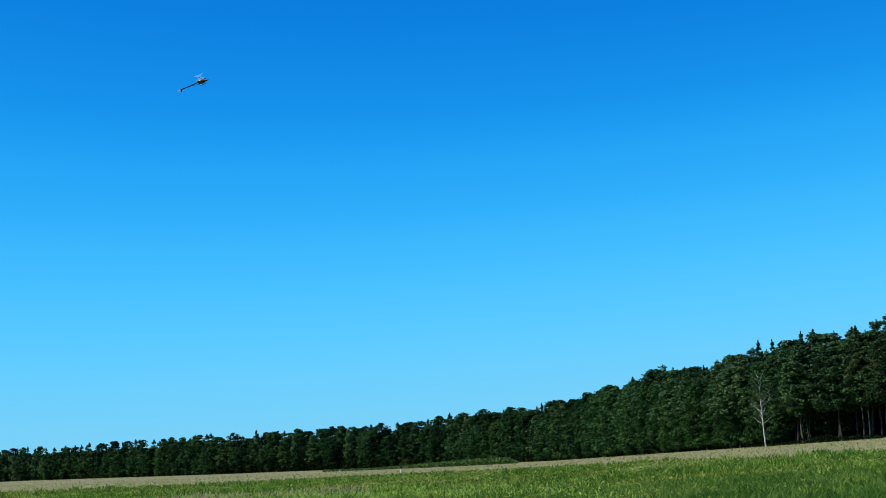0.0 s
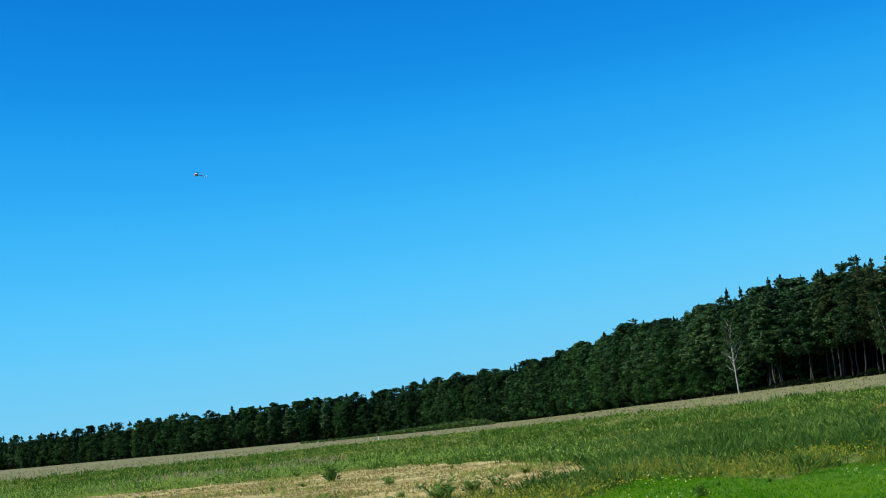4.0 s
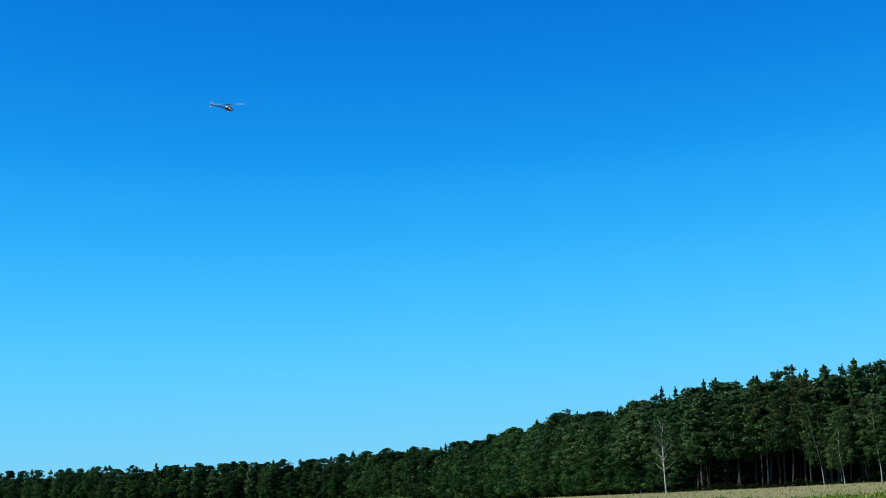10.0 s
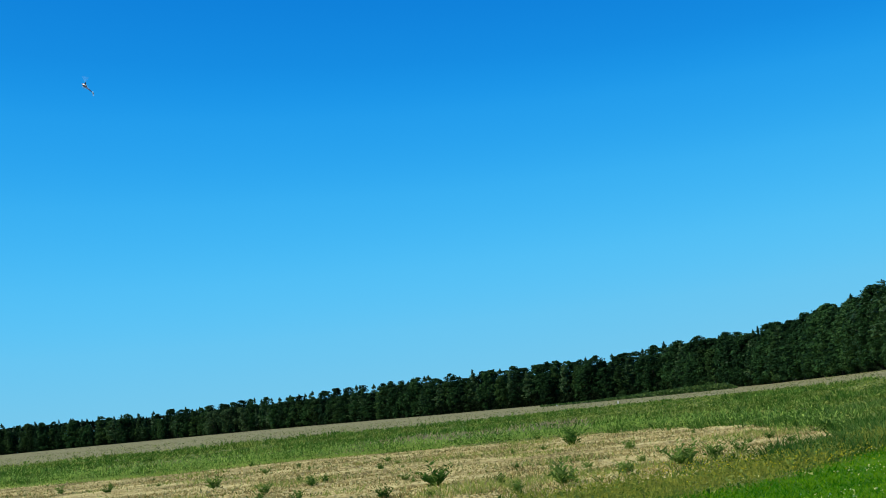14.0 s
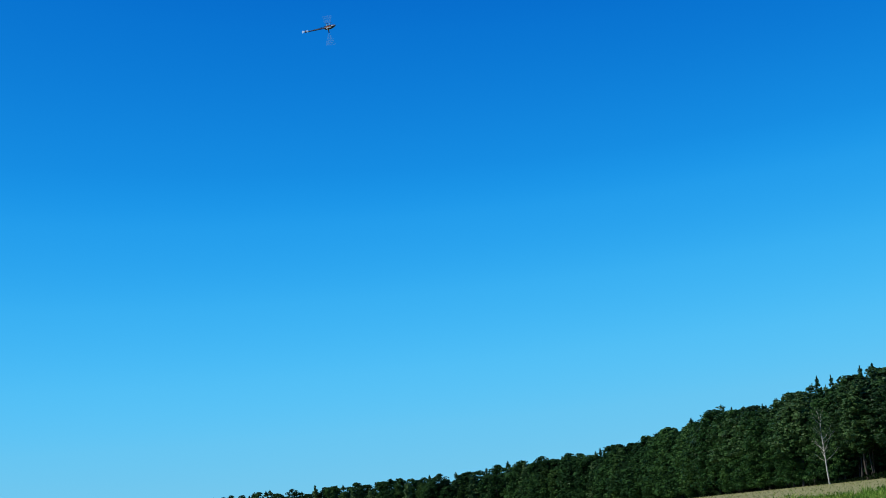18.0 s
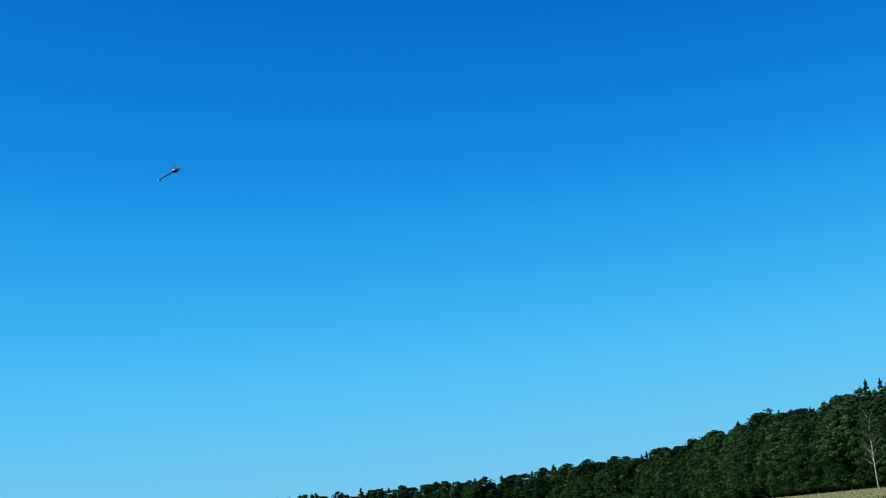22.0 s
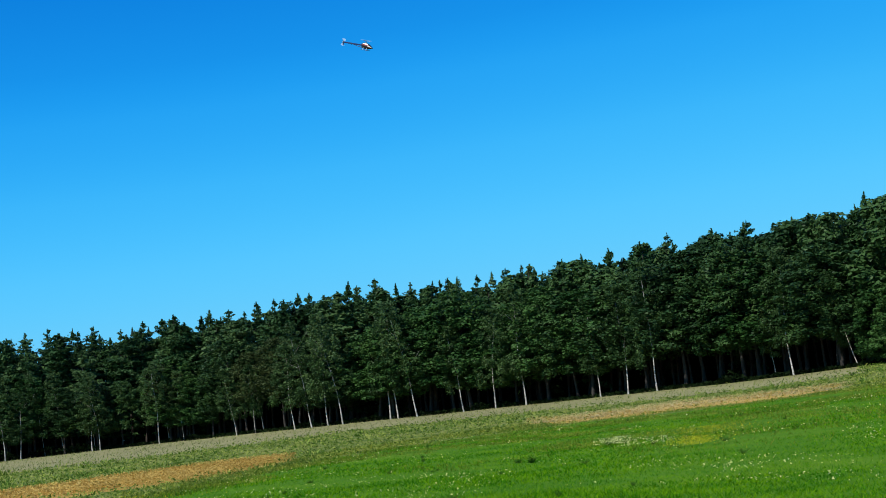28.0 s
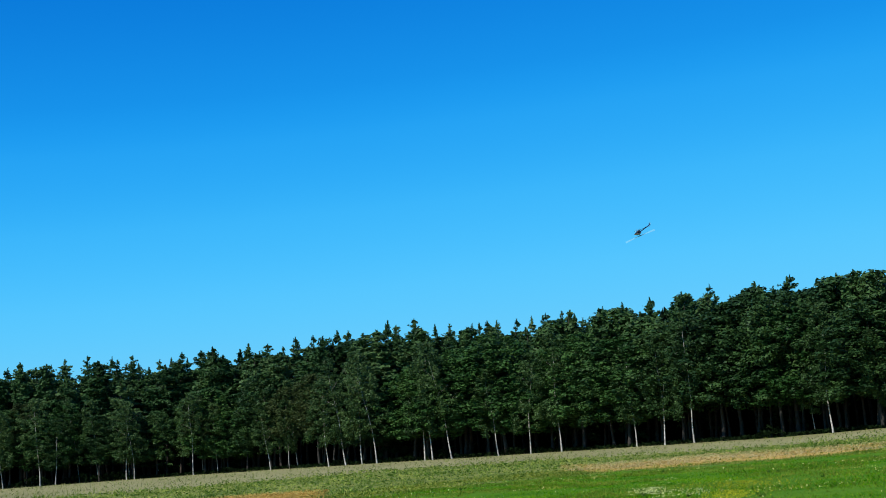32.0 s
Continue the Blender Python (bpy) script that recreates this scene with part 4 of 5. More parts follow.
    b, d = b[keep][:3200], d[keep][:3200]
    scatter_stuff("clover_blossom", "small white clover blossoms dotted over the meadow", "flowers", M_WHITEFLOWER, b, d, rng.uniform(0.08, 0.14, len(b)), rng.uniform(0.6, 1.5, len(b)) * (0.018 + d * 0.00034), 0.3)
    for b0, d0, sb, sd, n, mat, what in ((36.9, 48.6, 0.35, 0.5, 330, M_WHITEFLOWER, "white"), (38.2, 46.2, 0.75, 0.35, 170, M_WHITEFLOWER, "white"), (39.9, 43.2, 0.5, 0.7, 620, M_GOLD, "yellow"), (40.3, 51.0, 1.0, 1.2, 650, M_GOLD, "yellow"), (41.2, 30.3, 0.5, 0.4, 60, M_WHITEFLOWER, "white"), (17.5, 39, 1.6, 1.3, 450, M_GOLD, "yellow"), (9.0, 30.0, 1.4, 1.0, 600, M_GOLD, "yellow"), (-3.0, 25.6, 2.6, 1.3, 1000, M_GOLD, "yellow")):
        b, d = rng.normal(b0, sb, n), rng.normal(d0, sd, n)
        scatter_stuff(f"{what}_flower_patch", f"patch of small {what} wild flowers at the meadow's margin", "flowers", mat, b, d, rng.uniform(0.06, 0.26, n), 0.014 + d * (0.0006 if what == "white" else 0.0004), 0.3)
    b, d = np.concatenate([rng.uniform(47.6, 50.4, 1900), rng.uniform(51.2, 52.2, 500)]), rng.uniform(93, 114, 2400)
    keep = patchy(b, d, 0.45, 31.0) + 0.5 * patchy(b, d, 1.5, 33.0) > 0.2
    b, d = b[keep], d[keep]
    grass("dock_stand", "sparse stand of dead brown dock stalks", M_BROWNWEED, b, d, rng.uniform(0.2, 0.8, len(b)), 0.02 + d * 0.0005, 0.22)


build_grasses()


def weed_plant(seed, label, mat, height, spread, count):
    """A bushy weed: thin stems that fan out of one root, each set with narrow leaves that get shorter towards the tip."""
    r = np.random.default_rng(seed)
    vs, fs = [], []
    for k in range(count):
        a, reach = r.uniform(0, 6.28), spread * r.uniform(0.1, 1.0) ** 0.8
        h = height * r.uniform(0.5, 1.0) * (1.15 - 0.45 * reach / spread)
        out = np.array([math.cos(a), math.sin(a), 0])
        root = out * r.uniform(0, 0.08) + np.array([r.normal(0, 0.05), r.normal(0, 0.05), -0.02])
        tip = root + out * reach + (0, 0, h)
        knee = root + out * reach * 0.4 + (0, 0, h * 0.6)
        side = np.array([-math.sin(a), math.cos(a), 0]) * 0.007
        n = len(vs)
        vs += [root - side, root + side, knee + side * 0.7, knee - side * 0.7, tip]
        fs += [[n, n + 1, n + 2], [n, n + 2, n + 3], [n + 3, n + 2, n + 4]]
        for u in np.linspace(0.08, 1.0, 20):
            at = root + (knee - root) * u / 0.6 if u < 0.6 else knee + (tip - knee) * (u - 0.6) / 0.4
            w = r.uniform(0, 6.28)
            ln = (0.15 - 0.07 * u) * height / 0.4 * r.uniform(0.6, 1.3)
            go = np.array([math.cos(w), math.sin(w), r.uniform(0.2, 1.1)]) * 0.8 * ln
            wide = np.cross(go, r.normal(size=3))
            wide *= 0.13 * ln / np.linalg.norm(wide)
            n = len(vs)
            vs += [at, at + go * 0.45 + wide, at + go, at + go * 0.45 - wide]
            fs += [[n, n + 1, n + 2], [n, n + 2, n + 3]]
    ob = new("weed_plant", mesh_from("weed_plant", np.array(vs), np.array(fs), mat))
    return tagged(ob, label, "weed", "weeds on the bare soil")


def build_weeds():
    kinds = [weed_plant(11 + k, "bushy dark green weed on bare soil", M_TUFT, 0.50 + 0.06 * k, 0.40 + 0.08 * k, 12) for k in range(3)]
    kinds += [weed_plant(21 + k, "thin olive-green weed growing out of bare soil", M_TUFT, 0.45, 0.28, 6) for k in range(2)]
    kinds += [weed_plant(31 + k, "dark green leafy dock plant in the mown meadow", M_DOCK, 0.42, 0.42 + 0.06 * k, 12) for k in range(3)]
    spots = [(-23.8, 44.0, 0.95, 0), (-20.1, 38.5, 0.6, 1), (-15.4, 31.5, 1.0, 2), (-10.4, 27.3, 0.95, 1), (-5.8, 29.3, 1.0, 2), (-8.0, 28.6, 0.7, 0), (-10.0, 50.5, 1.3, 1), (-7.8, 41.0, 0.7, 0), (-3.6, 32.0, 1.0, 3), (-20.7, 32.0, 0.7, 3), (-29.4, 55.0, 0.9, 3), (-12.8, 29.6, 0.7, 4), (-17.4, 29.0, 0.6, 0), (-4.6, 31.0, 0.9, 0), (10.1, 31.2, 0.85, 15), (10.5, 31.6, 0.6, 16), (9.8, 31.5, 0.5, 17), (36.6, 48.3, 0.6, 15), (36.9, 48.7, 0.7, 16), (37.3, 48.2, 0.55, 17), (38.3, 46.3, 0.4, 15), (41.0, 43.6, 0.5, 16), (18.1, 27.4, 0.5, 17), (33.6, 41.8, 0.55, 15), (33.1, 42.3, 0.4, 16)]
    r = random.Random(5)
    for _ in range(60):
        b = r.uniform(-31, -1)
        lo, hi = float(SOIL_START(b)) + 0.5, float(SOIL_END(b)) - 1
        if hi > lo:
            spots.append((b, lo + (hi - lo) * r.random() ** 1.6, r.uniform(0.2, 0.6), r.randrange(5)))
    for _ in range(110):
        b, d = r.uniform(-14, 9), r.uniform(25, 80)
        if int(zones(b, d)) == 2:
            spots.append((b, d, r.uniform(0.4, 0.8), r.randrange(3) + 20))
    for _ in range(46):
        b = r.uniform(4, 46)
        spots.append((b, r.uniform(22, float(MEADOW_END(b))), r.uniform(0.2, 0.42), r.randrange(3) + 15))
    for b, d, s, k in spots:
        m = Matrix.Translation(spot(b, d)) @ Matrix.Rotation(r.uniform(0, 6.28), 4, "Z") @ Matrix.Scale(s, 4)
        ob = copy_thing(kinds[k % 10], m)
        if k >= 20:
            tagged(ob, "bushy green weed standing out of rough weeds", "weed", "weeds by the meadow")
        elif k >= 10:
            tagged(ob, "dark green leafy dock plant in the mown meadow", "weed", "docks in the meadow")
    for k in kinds:
        bpy.data.objects.remove(k)


build_weeds()


def marker_stake(b, d):
    """A short white-painted stake with a slanted top, pushed into the field."""
    bm = bmesh.new()
    foot = [bm.verts.new((x, y, -0.1)) for x, y in ((-0.14, -0.10), (0.14, -0.10), (0.14, 0.10), (-0.14, 0.10))]
    top = [bm.verts.new((x * 0.85, y * 0.85, z)) for x, y, z in ((-0.14, -0.10, 0.62), (0.14, -0.10, 0.62), (0.14, 0.10, 0.72), (-0.14, 0.10, 0.72))]
    bm.faces.new(foot[::-1])
    bm.faces.new(top)
    for k in range(4):
        bm.faces.new((foot[k], foot[(k + 1) % 4], top[(k + 1) % 4], top[k]))
    bmesh.ops.bevel(bm, geom=list(bm.edges), offset=0.02, segments=1, affect="EDGES")
    me = bpy.data.meshes.new("marker_stake")
    bm.to_mesh(me)
    bm.free()
    me.materials.append(plain("white_stake_paint", (0.78, 0.77, 0.73), 0.6))
    ob = new("marker_stake", me)
    ob.matrix_world = Matrix.Translation(spot(b, d)) @ Matrix.Scale(0.7, 4)
    return tagged(ob, "short white marker stake in the dry field", "stake", "field markers")


marker_stake(-10.39, 370)
marker_stake(-8.04, 262)

# ---- model helicopter ----
M_RED = plain("red_canopy_paint", (0.300, 0.050, 0.015), 0.25, 0.0, 0.6)
M_WHITE = plain("white_canopy_paint", (0.80, 0.80, 0.78), 0.25, 0.0, 0.6)
M_ORANGE = plain("dark_red_canopy_paint", (0.030, 0.006, 0.008), 0.25, 0.0, 0.6)
M_BLACK = plain("black_carbon", (0.010, 0.010, 0.013), 0.6)
M_BLUE = plain("dark_blue_boom", (0.003, 0.022, 0.110), 0.85)
M_METAL = plain("silver_metal", (0.62, 0.62, 0.64), 0.35, 1.0)


def blurred(name, colour, share):
    """A spinning blade, smeared by its speed: mostly clear."""
    m, n, l, b = material(name)
    b.inputs["Base Color"].default_value = (*colour, 1)
    b.inputs["Roughness"].default_value = 0.5
    nz = noise_tex(n, l, 5.0, 2.0)
    mr = n.new("ShaderNodeMapRange")
    mr.inputs["To Min"].default_value, mr.inputs["To Max"].default_value = share * 0.6, share * 1.4
    l.new(nz.outputs["Fac"], mr.inputs["Value"])
    l.new(mr.outputs[0], b.inputs["Alpha"])
    return m


M_SMEAR = blurred("blade_smear", (0.74, 0.93, 0.95), 0.045)
M_TAILSMEAR = blurred("tail_blade_smear", (0.85, 0.95, 0.95), 0.20)


def part(name, bm, mat, parent, label=""):
    me = bpy.data.meshes.new(name)
    bm.normal_update()
    bm.to_mesh(me)
    bm.free()
    for m in mat if isinstance(mat, (list, tuple)) else [mat]:
        me.materials.append(m)
    ob = new(name, me)
    ob.parent = parent
    return tagged(ob, label)


def bar(a, b, r, sides=8, r2=None):
    bm = bmesh.new()
    a, b = Vector(a), Vector(b)
    m = Matrix.Translation((a + b) / 2) @ (b - a).to_track_quat("Z", "Y").to_matrix().to_4x4()
    bmesh.ops.create_cone(bm, cap_ends=True, segments=sides, radius1=r, radius2=r if r2 is None else r2, depth=(b - a).length, matrix=m)
    return bm


def box(c, s, bev=0.004):
    bm = bmesh.new()
    bmesh.ops.create_cube(bm, size=1, matrix=Matrix.Translation(c) @ Matrix.Diagonal((*s, 1)))
    bmesh.ops.bevel(bm, geom=list(bm.edges), offset=bev, segments=1, affect="EDGES")
    return bm


def canopy_mesh(parent):
    """The slim cabin: lofted rings along x to a low pointed nose, black belly and windscreen, white shoulders over a red band."""
    rings = ((-0.17, 0.030, 0.040, 0.010), (-0.13, 0.052, 0.070, 0.008), (-0.05, 0.072, 0.094, 0.000), (0.03, 0.078, 0.098, -0.008), (0.10, 0.074, 0.088, -0.018), (0.17, 0.062, 0.068, -0.034), (0.23, 0.044, 0.044, -0.050), (0.27, 0.024, 0.022, -0.062), (0.29, 0.006, 0.006, -0.068))
    bm = bmesh.new()
    n, loops = 24, []
    for x, ry, rz, z in rings:
        loops.append([bm.verts.new((x, ry * math.cos(2 * math.pi * k / n), z + rz * math.sin(2 * math.pi * k / n))) for k in range(n)])
    for i in range(len(loops) - 1):
        for k in range(n):
            f = bm.faces.new((loops[i][k], loops[i + 1][k], loops[i + 1][(k + 1) % n], loops[i][(k + 1) % n]))
            f.smooth = True
            a = math.sin(2 * math.pi * (k + 0.5) / n)
            if i in (0, 7) or a < (-0.05 if i < 4 else -0.25) or a > (0.90 if i < 4 else 0.45):
                f.material_index = 3
            elif a < (0.42 if i < 4 else 0.05):
                f.material_index = 0
            else:
                f.material_index = 2 if i < 4 and a < 0.52 else 1
    bm.faces.new(loops[0])
    bm.faces.new(loops[-1][::-1])
    bmesh.ops.recalc_face_normals(bm, faces=bm.faces)
    return part("canopy", bm, (M_RED, M_WHITE, M_ORANGE, M_BLACK), parent, "black canopy with white and red bands behind a dark windscreen")


def smear(radius, inner, sweep, thick, lift):
    """A fan-shaped wedge swept by one blade, a stack of its positions: faint from above, denser edge-on."""
    bm = bmesh.new()
    steps = 20
    rings = []
    for k in range(steps + 1):
        a = sweep * (k / steps - 0.5)
        c, s = math.cos(a), math.sin(a)
        rings.append([bm.verts.new((inner * c, inner * s, lift)), bm.verts.new((radius * c, radius * s, lift + 0.02)), bm.verts.new((radius * c, radius * s, lift + 0.02 - thick)), bm.verts.new((inner * c, inner * s, lift - thick))])
    for p, q in zip(rings, rings[1:]):
        for k in range(4):
            bm.faces.new((p[k], q[k], q[(k + 1) % 4], p[(k + 1) % 4]))
    for p in rings:
        bm.faces.new(p)
    return bm


def build_helicopter():
    heli = new("model_helicopter")
    tagged(heli, "radio-controlled model helicopter with white, red and black canopy, flying aerobatics", "helicopter")
    canopy_mesh(heli)
    part("side_frame", box((-0.05, 0.035, -0.045), (0.22, 0.006, 0.11)), M_BLACK, heli)
    part("side_frame", box((-0.05, -0.035, -0.045), (0.22, 0.006, 0.11)), M_BLACK, heli)
    part("motor_block", box((-0.12, 0, 0.00), (0.12, 0.085, 0.12), 0.012), M_BLACK, heli)
    part("battery", box((0.02, 0, -0.105), (0.18, 0.05, 0.04), 0.008), M_BLUE, heli)
    part("tail_boom", bar((-0.15, 0, -0.005), (-0.99, 0, 0.0), 0.025), M_BLUE, heli, "dark slim tail boom")
    part("boom_strut", bar((-0.16, 0.02, -0.095), (-0.62, 0.012, -0.012), 0.007), M_BLACK, heli)
    part("boom_strut", bar((-0.16, -0.02, -0.095), (-0.62, -0.012, -0.012), 0.007), M_BLACK, heli)
    fin = bmesh.new()
    pts = [(-0.96, 0.05), (-0.92, 0.0), (-0.96, -0.10), (-1.0, -0.10), (-0.985, 0.0), (-0.99, 0.05)]
    vs = [[fin.verts.new((x, y, z)) for x, z in pts] for y in (-0.004, 0.004)]
    fin.faces.new(vs[0])
    fin.faces.new(vs[1][::-1])
    for k in range(6):
        fin.faces.new((vs[0][k], vs[1][k], vs[1][(k + 1) % 6], vs[0][(k + 1) % 6]))
    bmesh.ops.recalc_face_normals(fin, faces=fin.faces)
    part("tail_fin", fin, M_BLUE, heli, "dark blue swept tail fin")
    part("gear_box", box((-0.99, 0, 0.0), (0.05, 0.04, 0.05), 0.006), M_METAL, heli)
    for y in (-0.085, 0.085):
        skid = part("skid", bar((-0.14, y, -0.165), (0.12, y, -0.165), 0.007), M_BLACK, heli, "black landing skid tube")
        part("skid_tip", bar((0.12, y, -0.165), (0.15, y, -0.152), 0.007, 8, 0.004), M_BLACK, skid)
        for x in (-0.08, 0.06):
            part("skid_strut", bar((x, y, -0.165), (x, y * 0.4, -0.10), 0.008), M_WHITE, heli, "white plastic skid strut")
    part("servo", box((-0.10, 0.0, 0.075), (0.045, 0.05, 0.03), 0.004), M_BLACK, heli)
    part("receiver", box((0.09, 0, -0.095), (0.06, 0.04, 0.02), 0.004), M_BLACK, heli)
    part("tail_push_rod", bar((-0.16, 0.024, 0.01), (-0.96, 0.024, 0.02), 0.0025, 6), M_METAL, heli)
    part("boom_clamp", bar((-0.60, 0, -0.018), (-0.64, 0, -0.018), 0.028, 12), M_BLACK, heli)
    part("mast", bar((-0.03, 0, 0.05), (-0.03, 0, 0.165), 0.010), M_METAL, heli)
    part("swash_plate", bar((-0.03, 0, 0.105), (-0.03, 0, 0.12), 0.040, 14), M_METAL, heli)
    rotor = part("main_rotor", box((0, 0, 0), (0.10, 0.04, 0.030), 0.008), M_BLACK, heli, "spinning two-bladed main rotor")
    rotor.matrix_local = Matrix.Translation((-0.03, 0, 0.165))
    for turn in (0, 180):
        bl = part("blade", smear(0.80, 0.10, radians(30), 0.014, 0.007), M_SMEAR, rotor, "pale rotor blade smeared faint by its spin")
        bl.matrix_local = Matrix.Rotation(radians(turn), 4, "Z")
        gr = part("blade_grip", box((0.09, 0, 0), (0.09, 0.045, 0.022), 0.005), M_BLACK, rotor)
        gr.matrix_local = Matrix.Rotation(radians(turn), 4, "Z")
    tail = part("tail_rotor", bar((0, 0, -0.02), (0, 0, 0.02), 0.016), M_METAL, heli, "spinning white tail rotor")
    tail.matrix_local = Matrix.Translation((-0.99, 0.045, 0.0)) @ Matrix.Rotation(radians(90), 4, "X")
    for turn in (0, 180):
        bl = part("tail_blade", smear(0.135, 0.03, radians(80), 0.003, 0.0), M_TAILSMEAR, tail)
        bl.matrix_local = Matrix.Rotation(radians(turn), 4, "Z")
    return heli, rotor, tail


HELICOPTER, ROTOR, TAIL_ROTOR = build_helicopter()

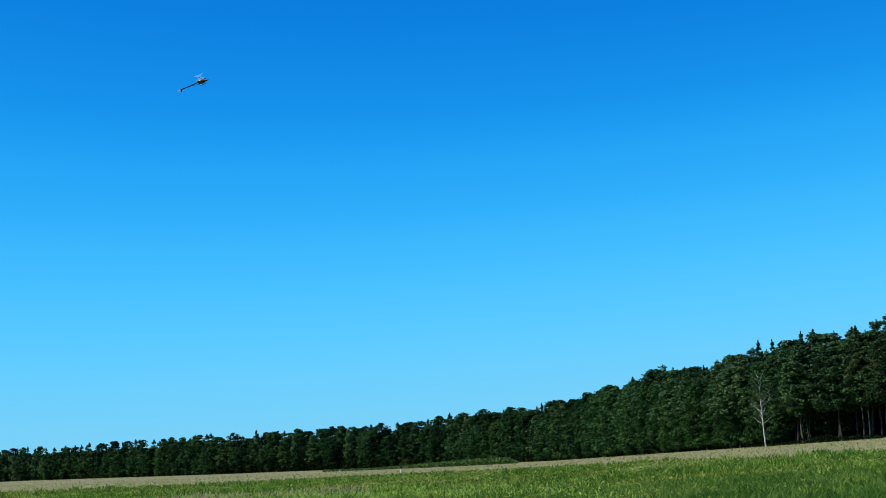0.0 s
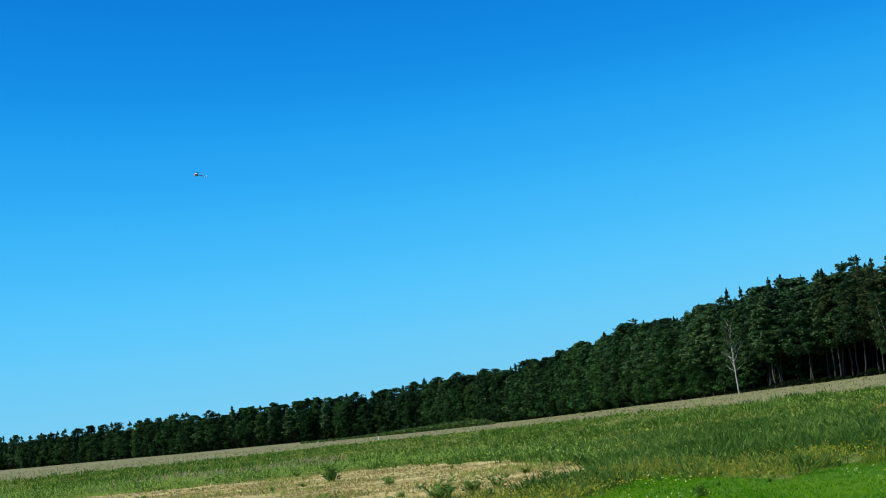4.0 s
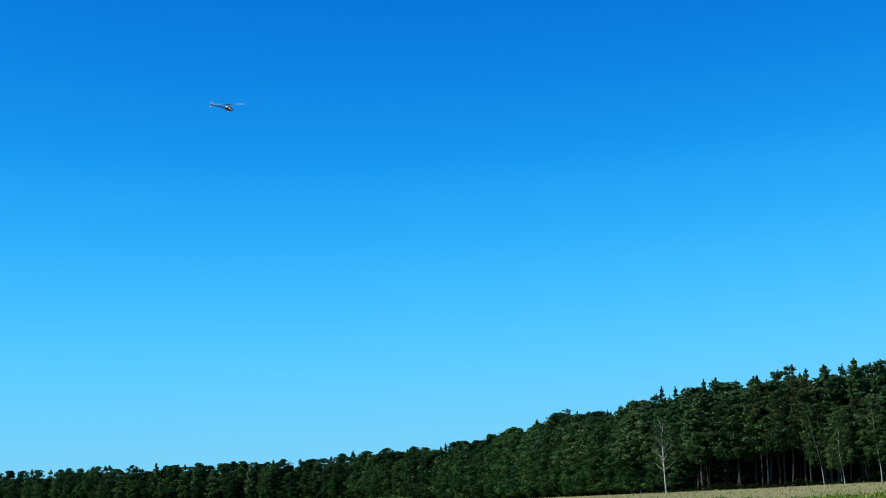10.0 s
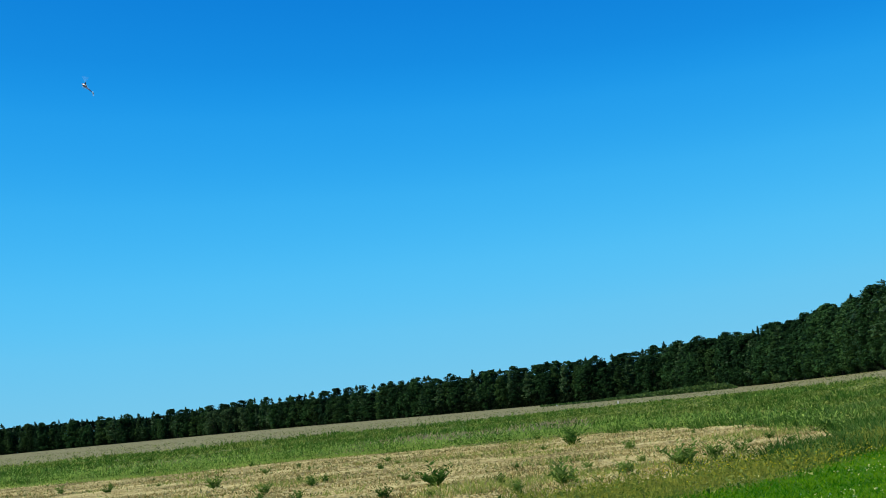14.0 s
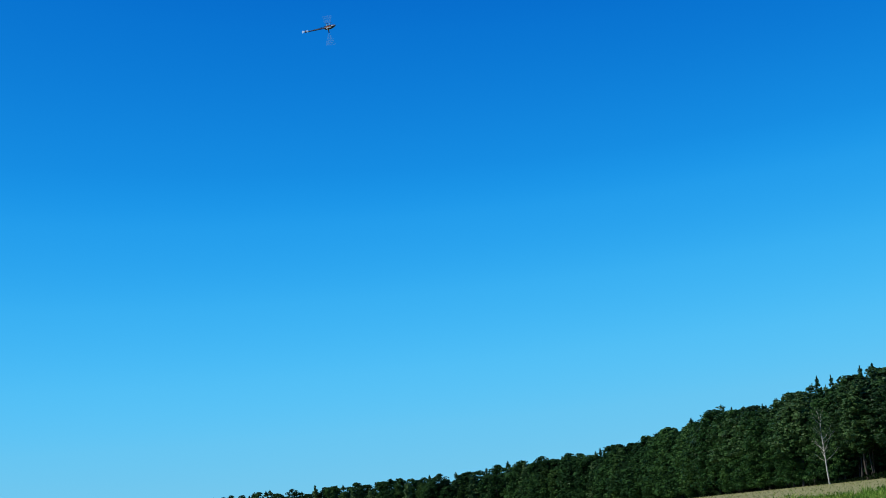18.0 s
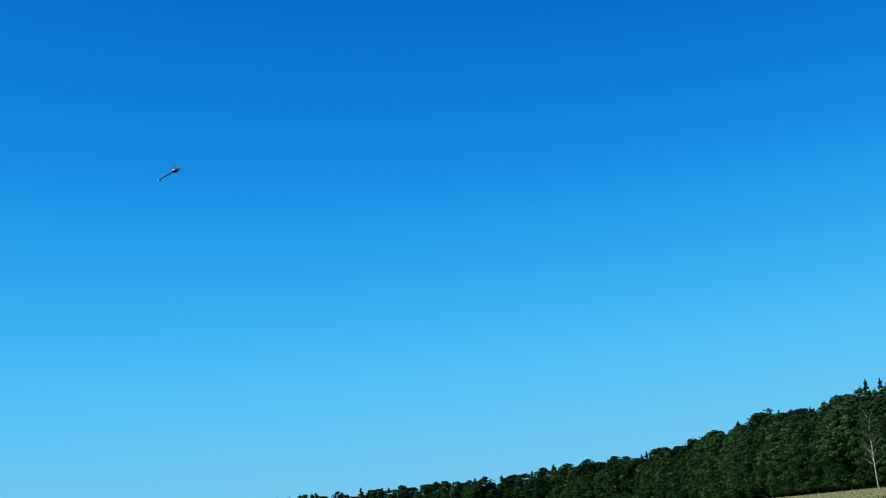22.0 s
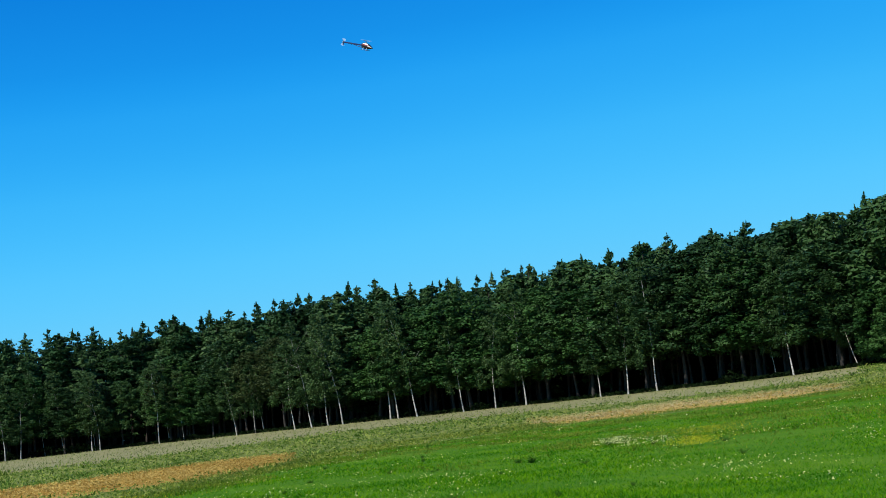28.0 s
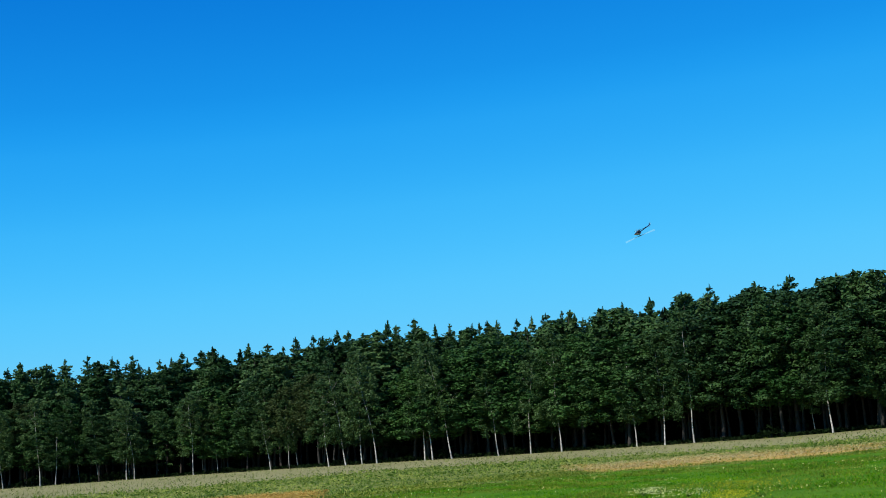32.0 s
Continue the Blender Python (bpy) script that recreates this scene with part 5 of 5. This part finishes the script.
# seconds, place, turn about x, y and z
FLIGHT = [
    (0.00, -15.97, 58.98, 17.85, 18, -25, 23),
    (0.30, -20.75, 61.91, 18.07, 3, -32, 49),
    (0.60, -24.96, 64.85, 18.14, 9, -26, 60),
    (0.75, -27.30, 66.31, 18.47, 49, -36, 73),
    (1.00, -31.21, 68.74, 19.03, 80, -46, 111),
    (1.25, -34.03, 74.60, 19.97, 73, -46, 112),
    (1.50, -36.85, 80.47, 20.91, 52, -37, 111),
    (1.75, -38.96, 86.47, 21.45, 23, -34, 121),
    (2.00, -41.07, 92.46, 21.99, 10, -30, 133),
    (2.20, -41.60, 95.56, 22.69, 10, -20, 145),
    (2.40, -42.13, 98.67, 23.39, 2, -36, 162),
    (2.70, -41.04, 103.69, 24.39, 4, -41, 149),
    (3.00, -39.42, 108.85, 24.55, 4, -38, 157),
    (3.50, -34.64, 112.23, 23.21, 7, -22, 146),
    (5.50, -11.80, 123.08, 22.88, -24, -7, -142),
    (6.00, -8.71, 128.43, 21.96, -12, -6, -132),
    (6.50, -2.63, 124.46, 20.73, 7, -16, -125),
    (6.80, -1.06, 122.07, 21.00, -65, -5, -131),
    (6.90, -0.62, 121.32, 20.96, -124, -2, -123),
    (7.00, -0.17, 120.57, 20.92, 178, 5, -121),
    (7.07, 0.01, 120.78, 20.81, 120, 2, -129),
    (7.13, 0.19, 121.00, 20.70, 63, -6, -131),
    (7.20, 0.37, 121.22, 20.58, 5, -12, -125),
    (7.50, 2.18, 122.27, 19.25, -18, -8, -116),
    (8.00, 5.16, 123.42, 20.88, -7, -3, -102),
    (8.50, 3.58, 113.38, 20.97, 0, 17, -77),
    (9.00, 0.66, 103.43, 20.62, 17, 3, -54),
    (9.50, -5.56, 82.98, 22.05, 10, 20, -36),
    (9.80, -10.30, 73.69, 21.11, -3, 21, 4),
    (10.00, -12.78, 67.45, 19.96, 22, 17, -19),
    (10.20, -15.89, 65.57, 20.10, 30, 19, -8),
    (10.40, -18.30, 63.43, 21.35, 22, 18, 9),
    (10.60, -19.94, 61.25, 22.86, 33, 15, 5),
    (10.80, -22.04, 60.31, 24.25, 36, 23, -23),
    (11.30, -27.18, 58.01, 26.42, 25, 7, -9),
    (11.80, -33.02, 60.46, 26.55, 23, 11, -13),
    (11.90, -34.28, 60.96, 26.47, 29, -2, 29),
    (12.00, -35.54, 61.46, 26.40, 25, -16, 72),
    (12.10, -37.23, 62.86, 26.44, 14, -24, 89),
    (12.20, -38.87, 64.26, 26.47, 6, -31, 103),
    (12.50, -43.44, 68.58, 26.25, 2, -28, 130),
    (12.70, -45.58, 72.13, 25.38, 0, -30, 134),
    (13.00, -48.90, 77.16, 25.65, 1, -30, 133),
    (13.30, -47.28, 78.13, 24.71, 4, -49, 132),
    (13.50, -45.43, 78.98, 23.95, 1, -52, 137),
    (14.50, -32.91, 72.41, 21.28, -16, -20, 169),
    (15.50, -20.39, 65.85, 18.60, -15, 15, -170),
    (15.70, -19.24, 65.22, 18.86, -61, 14, -167),
    (15.90, -18.11, 64.59, 19.00, -108, 14, -168),
    (16.00, -17.55, 64.28, 19.02, -136, 11, -168),
    (16.20, -16.57, 63.61, 18.98, -144, 13, -169),
    (16.40, -15.72, 62.79, 19.86, -136, 7, -156),
    (16.50, -15.29, 62.38, 20.30, -104, -2, -137),
    (16.65, -14.60, 60.63, 20.00, -70, -36, -136),
    (16.80, -13.92, 58.88, 19.69, -125, -55, -101),
    (17.00, -13.24, 56.43, 19.87, -118, -56, -71),
    (17.20, -13.14, 56.39, 20.17, -119, -47, -67),
    (17.50, -12.56, 56.29, 21.23, 142, -59, -8),
    (17.80, -12.07, 56.26, 21.69, 131, -14, -6),
    (18.00, -11.58, 56.37, 21.39, 151, -6, 7),
    (18.20, -11.48, 56.26, 21.93, 173, -1, 1),
    (18.30, -11.42, 56.24, 22.01, -147, 0, -37),
    (18.40, -11.36, 56.22, 22.09, -113, 24, -67),
    (18.50, -11.29, 56.20, 22.17, -85, 59, -85),
    (18.80, -11.04, 56.19, 22.08, -178, 64, 145),
    (19.00, -11.94, 55.97, 22.43, 115, 82, 67),
    (19.20, -12.85, 56.59, 22.70, 105, 55, 10),
    (19.35, -13.58, 57.11, 22.61, 115, 36, -7),
    (19.50, -14.30, 57.62, 22.52, 85, 21, 8),
    (19.80, -15.21, 58.59, 22.93, 29, -3, -5),
    (20.00, -16.03, 59.26, 22.94, 108, -35, -38),
    (20.20, -17.27, 60.75, 22.87, -159, -41, -76),
    (20.40, -18.05, 62.19, 23.36, -160, -51, -77),
    (20.60, -18.92, 63.62, 23.76, 158, -63, -78),
    (20.70, -19.40, 64.34, 23.91, -126, -46, -105),
    (20.80, -19.88, 65.05, 24.06, -72, -28, -118),
    (21.00, -21.66, 66.45, 23.81, -34, -16, -150),
    (21.20, -22.83, 67.92, 23.80, -35, -15, -144),
    (21.40, -23.54, 69.54, 23.36, 14, -4, -115),
    (21.60, -24.22, 70.77, 22.24, 24, 5, -86),
    (21.70, -24.63, 71.10, 21.65, 21, -26, -20),
    (21.80, -25.04, 71.43, 21.05, 30, -17, -34),
    (22.00, -25.99, 71.89, 20.79, 22, -27, 6),
    (22.20, -27.58, 72.06, 20.35, 20, 1, -15),
    (22.50, -30.71, 75.82, 19.99, -7, 19, -62),
    (22.65, -32.29, 77.70, 20.00, -12, 34, -56),
    (22.80, -33.87, 79.58, 20.01, -23, 44, -53),
    (23.00, -36.15, 82.06, 19.67, -44, 46, -51),
    (23.20, -36.85, 82.93, 19.73, -51, 42, -52),
    (23.50, -38.19, 84.22, 19.30, -51, 36, -52),
    (24.00, -38.81, 86.91, 19.55, -38, 31, -44),
    (24.50, -33.94, 81.33, 18.48, -19, 32, -29),
    (25.50, -17.26, 63.62, 14.54, 5, 27, -9),
    (26.50, -0.59, 45.92, 10.61, 11, 22, -21),
    (27.00, 7.13, 44.12, 10.89, 15, 21, -15),
    (27.40, 14.15, 45.42, 12.23, 15, 19, -21),
    (27.70, 19.59, 45.68, 13.53, 7, 16, -54),
    (28.00, 24.82, 45.50, 15.19, 7, 19, -57),
    (28.30, 29.09, 44.78, 17.67, 5, 24, -72),
    (28.60, 33.07, 44.12, 19.07, -1, 52, -61),
    (28.80, 35.50, 43.86, 19.54, -21, 67, -58),
    (29.00, 37.93, 43.61, 20.00, -40, 80, -53),
    (29.15, 40.13, 44.72, 20.07, -127, 80, -128),
    (29.30, 42.34, 45.83, 20.14, -160, 71, -148),
    (29.60, 46.02, 48.74, 19.85, 166, 58, -175),
    (30.00, 50.64, 53.00, 19.12, 167, 46, -160),
    (30.30, 51.18, 54.12, 17.72, 176, 44, -161),
    (30.60, 51.37, 55.52, 16.50, 169, 43, -152),
    (31.00, 51.64, 57.39, 15.03, 161, 41, -163),
    (31.30, 49.91, 57.66, 13.80, 165, 33, -162),
    (31.60, 48.04, 57.97, 12.89, 175, 33, -169),
    (32.00, 44.54, 58.89, 12.64, 179, 30, -172),
]


# how far the main rotor has turned: seconds, degrees
SPIN = [(0, 77), (1, 811), (2, 1418), (3, 2111), (6, 4188), (7, 4876), (8, 5591), (9, 6263), (10, 6889), (11, 7523), (12, 8145), (13, 8809), (15.5, 10563), (16, 10919), (16.6, 11308), (17, 11586), (18, 12326), (19, 13050), (20, 13673), (21, 14304), (22, 14913), (23, 15625), (24, 16351), (27, 18280), (28, 19021), (29, 19745), (30, 20435), (30.3, 20583), (30.6, 20780), (31, 21038), (31.5, 21306), (32, 21645)]


def motions():
    walk(HELICOPTER, [(t, pose(x, y, z, rx, ry, rz)) for t, x, y, z, rx, ry, rz in FLIGHT])
    ts, turned = zip(*SPIN)
    walk(ROTOR, [(k / 10, pose(-0.03, 0, 0.165, 0, 0, float(np.interp(k / 10, ts, turned)) % 360)) for k in range(321)])
    walk(TAIL_ROTOR, [(k / 10, pose(-0.99, 0.045, 0, 90, 0, 0) @ pose(0, 0, 0, 0, 0, 71 * k % 360)) for k in range(321)])


motions()
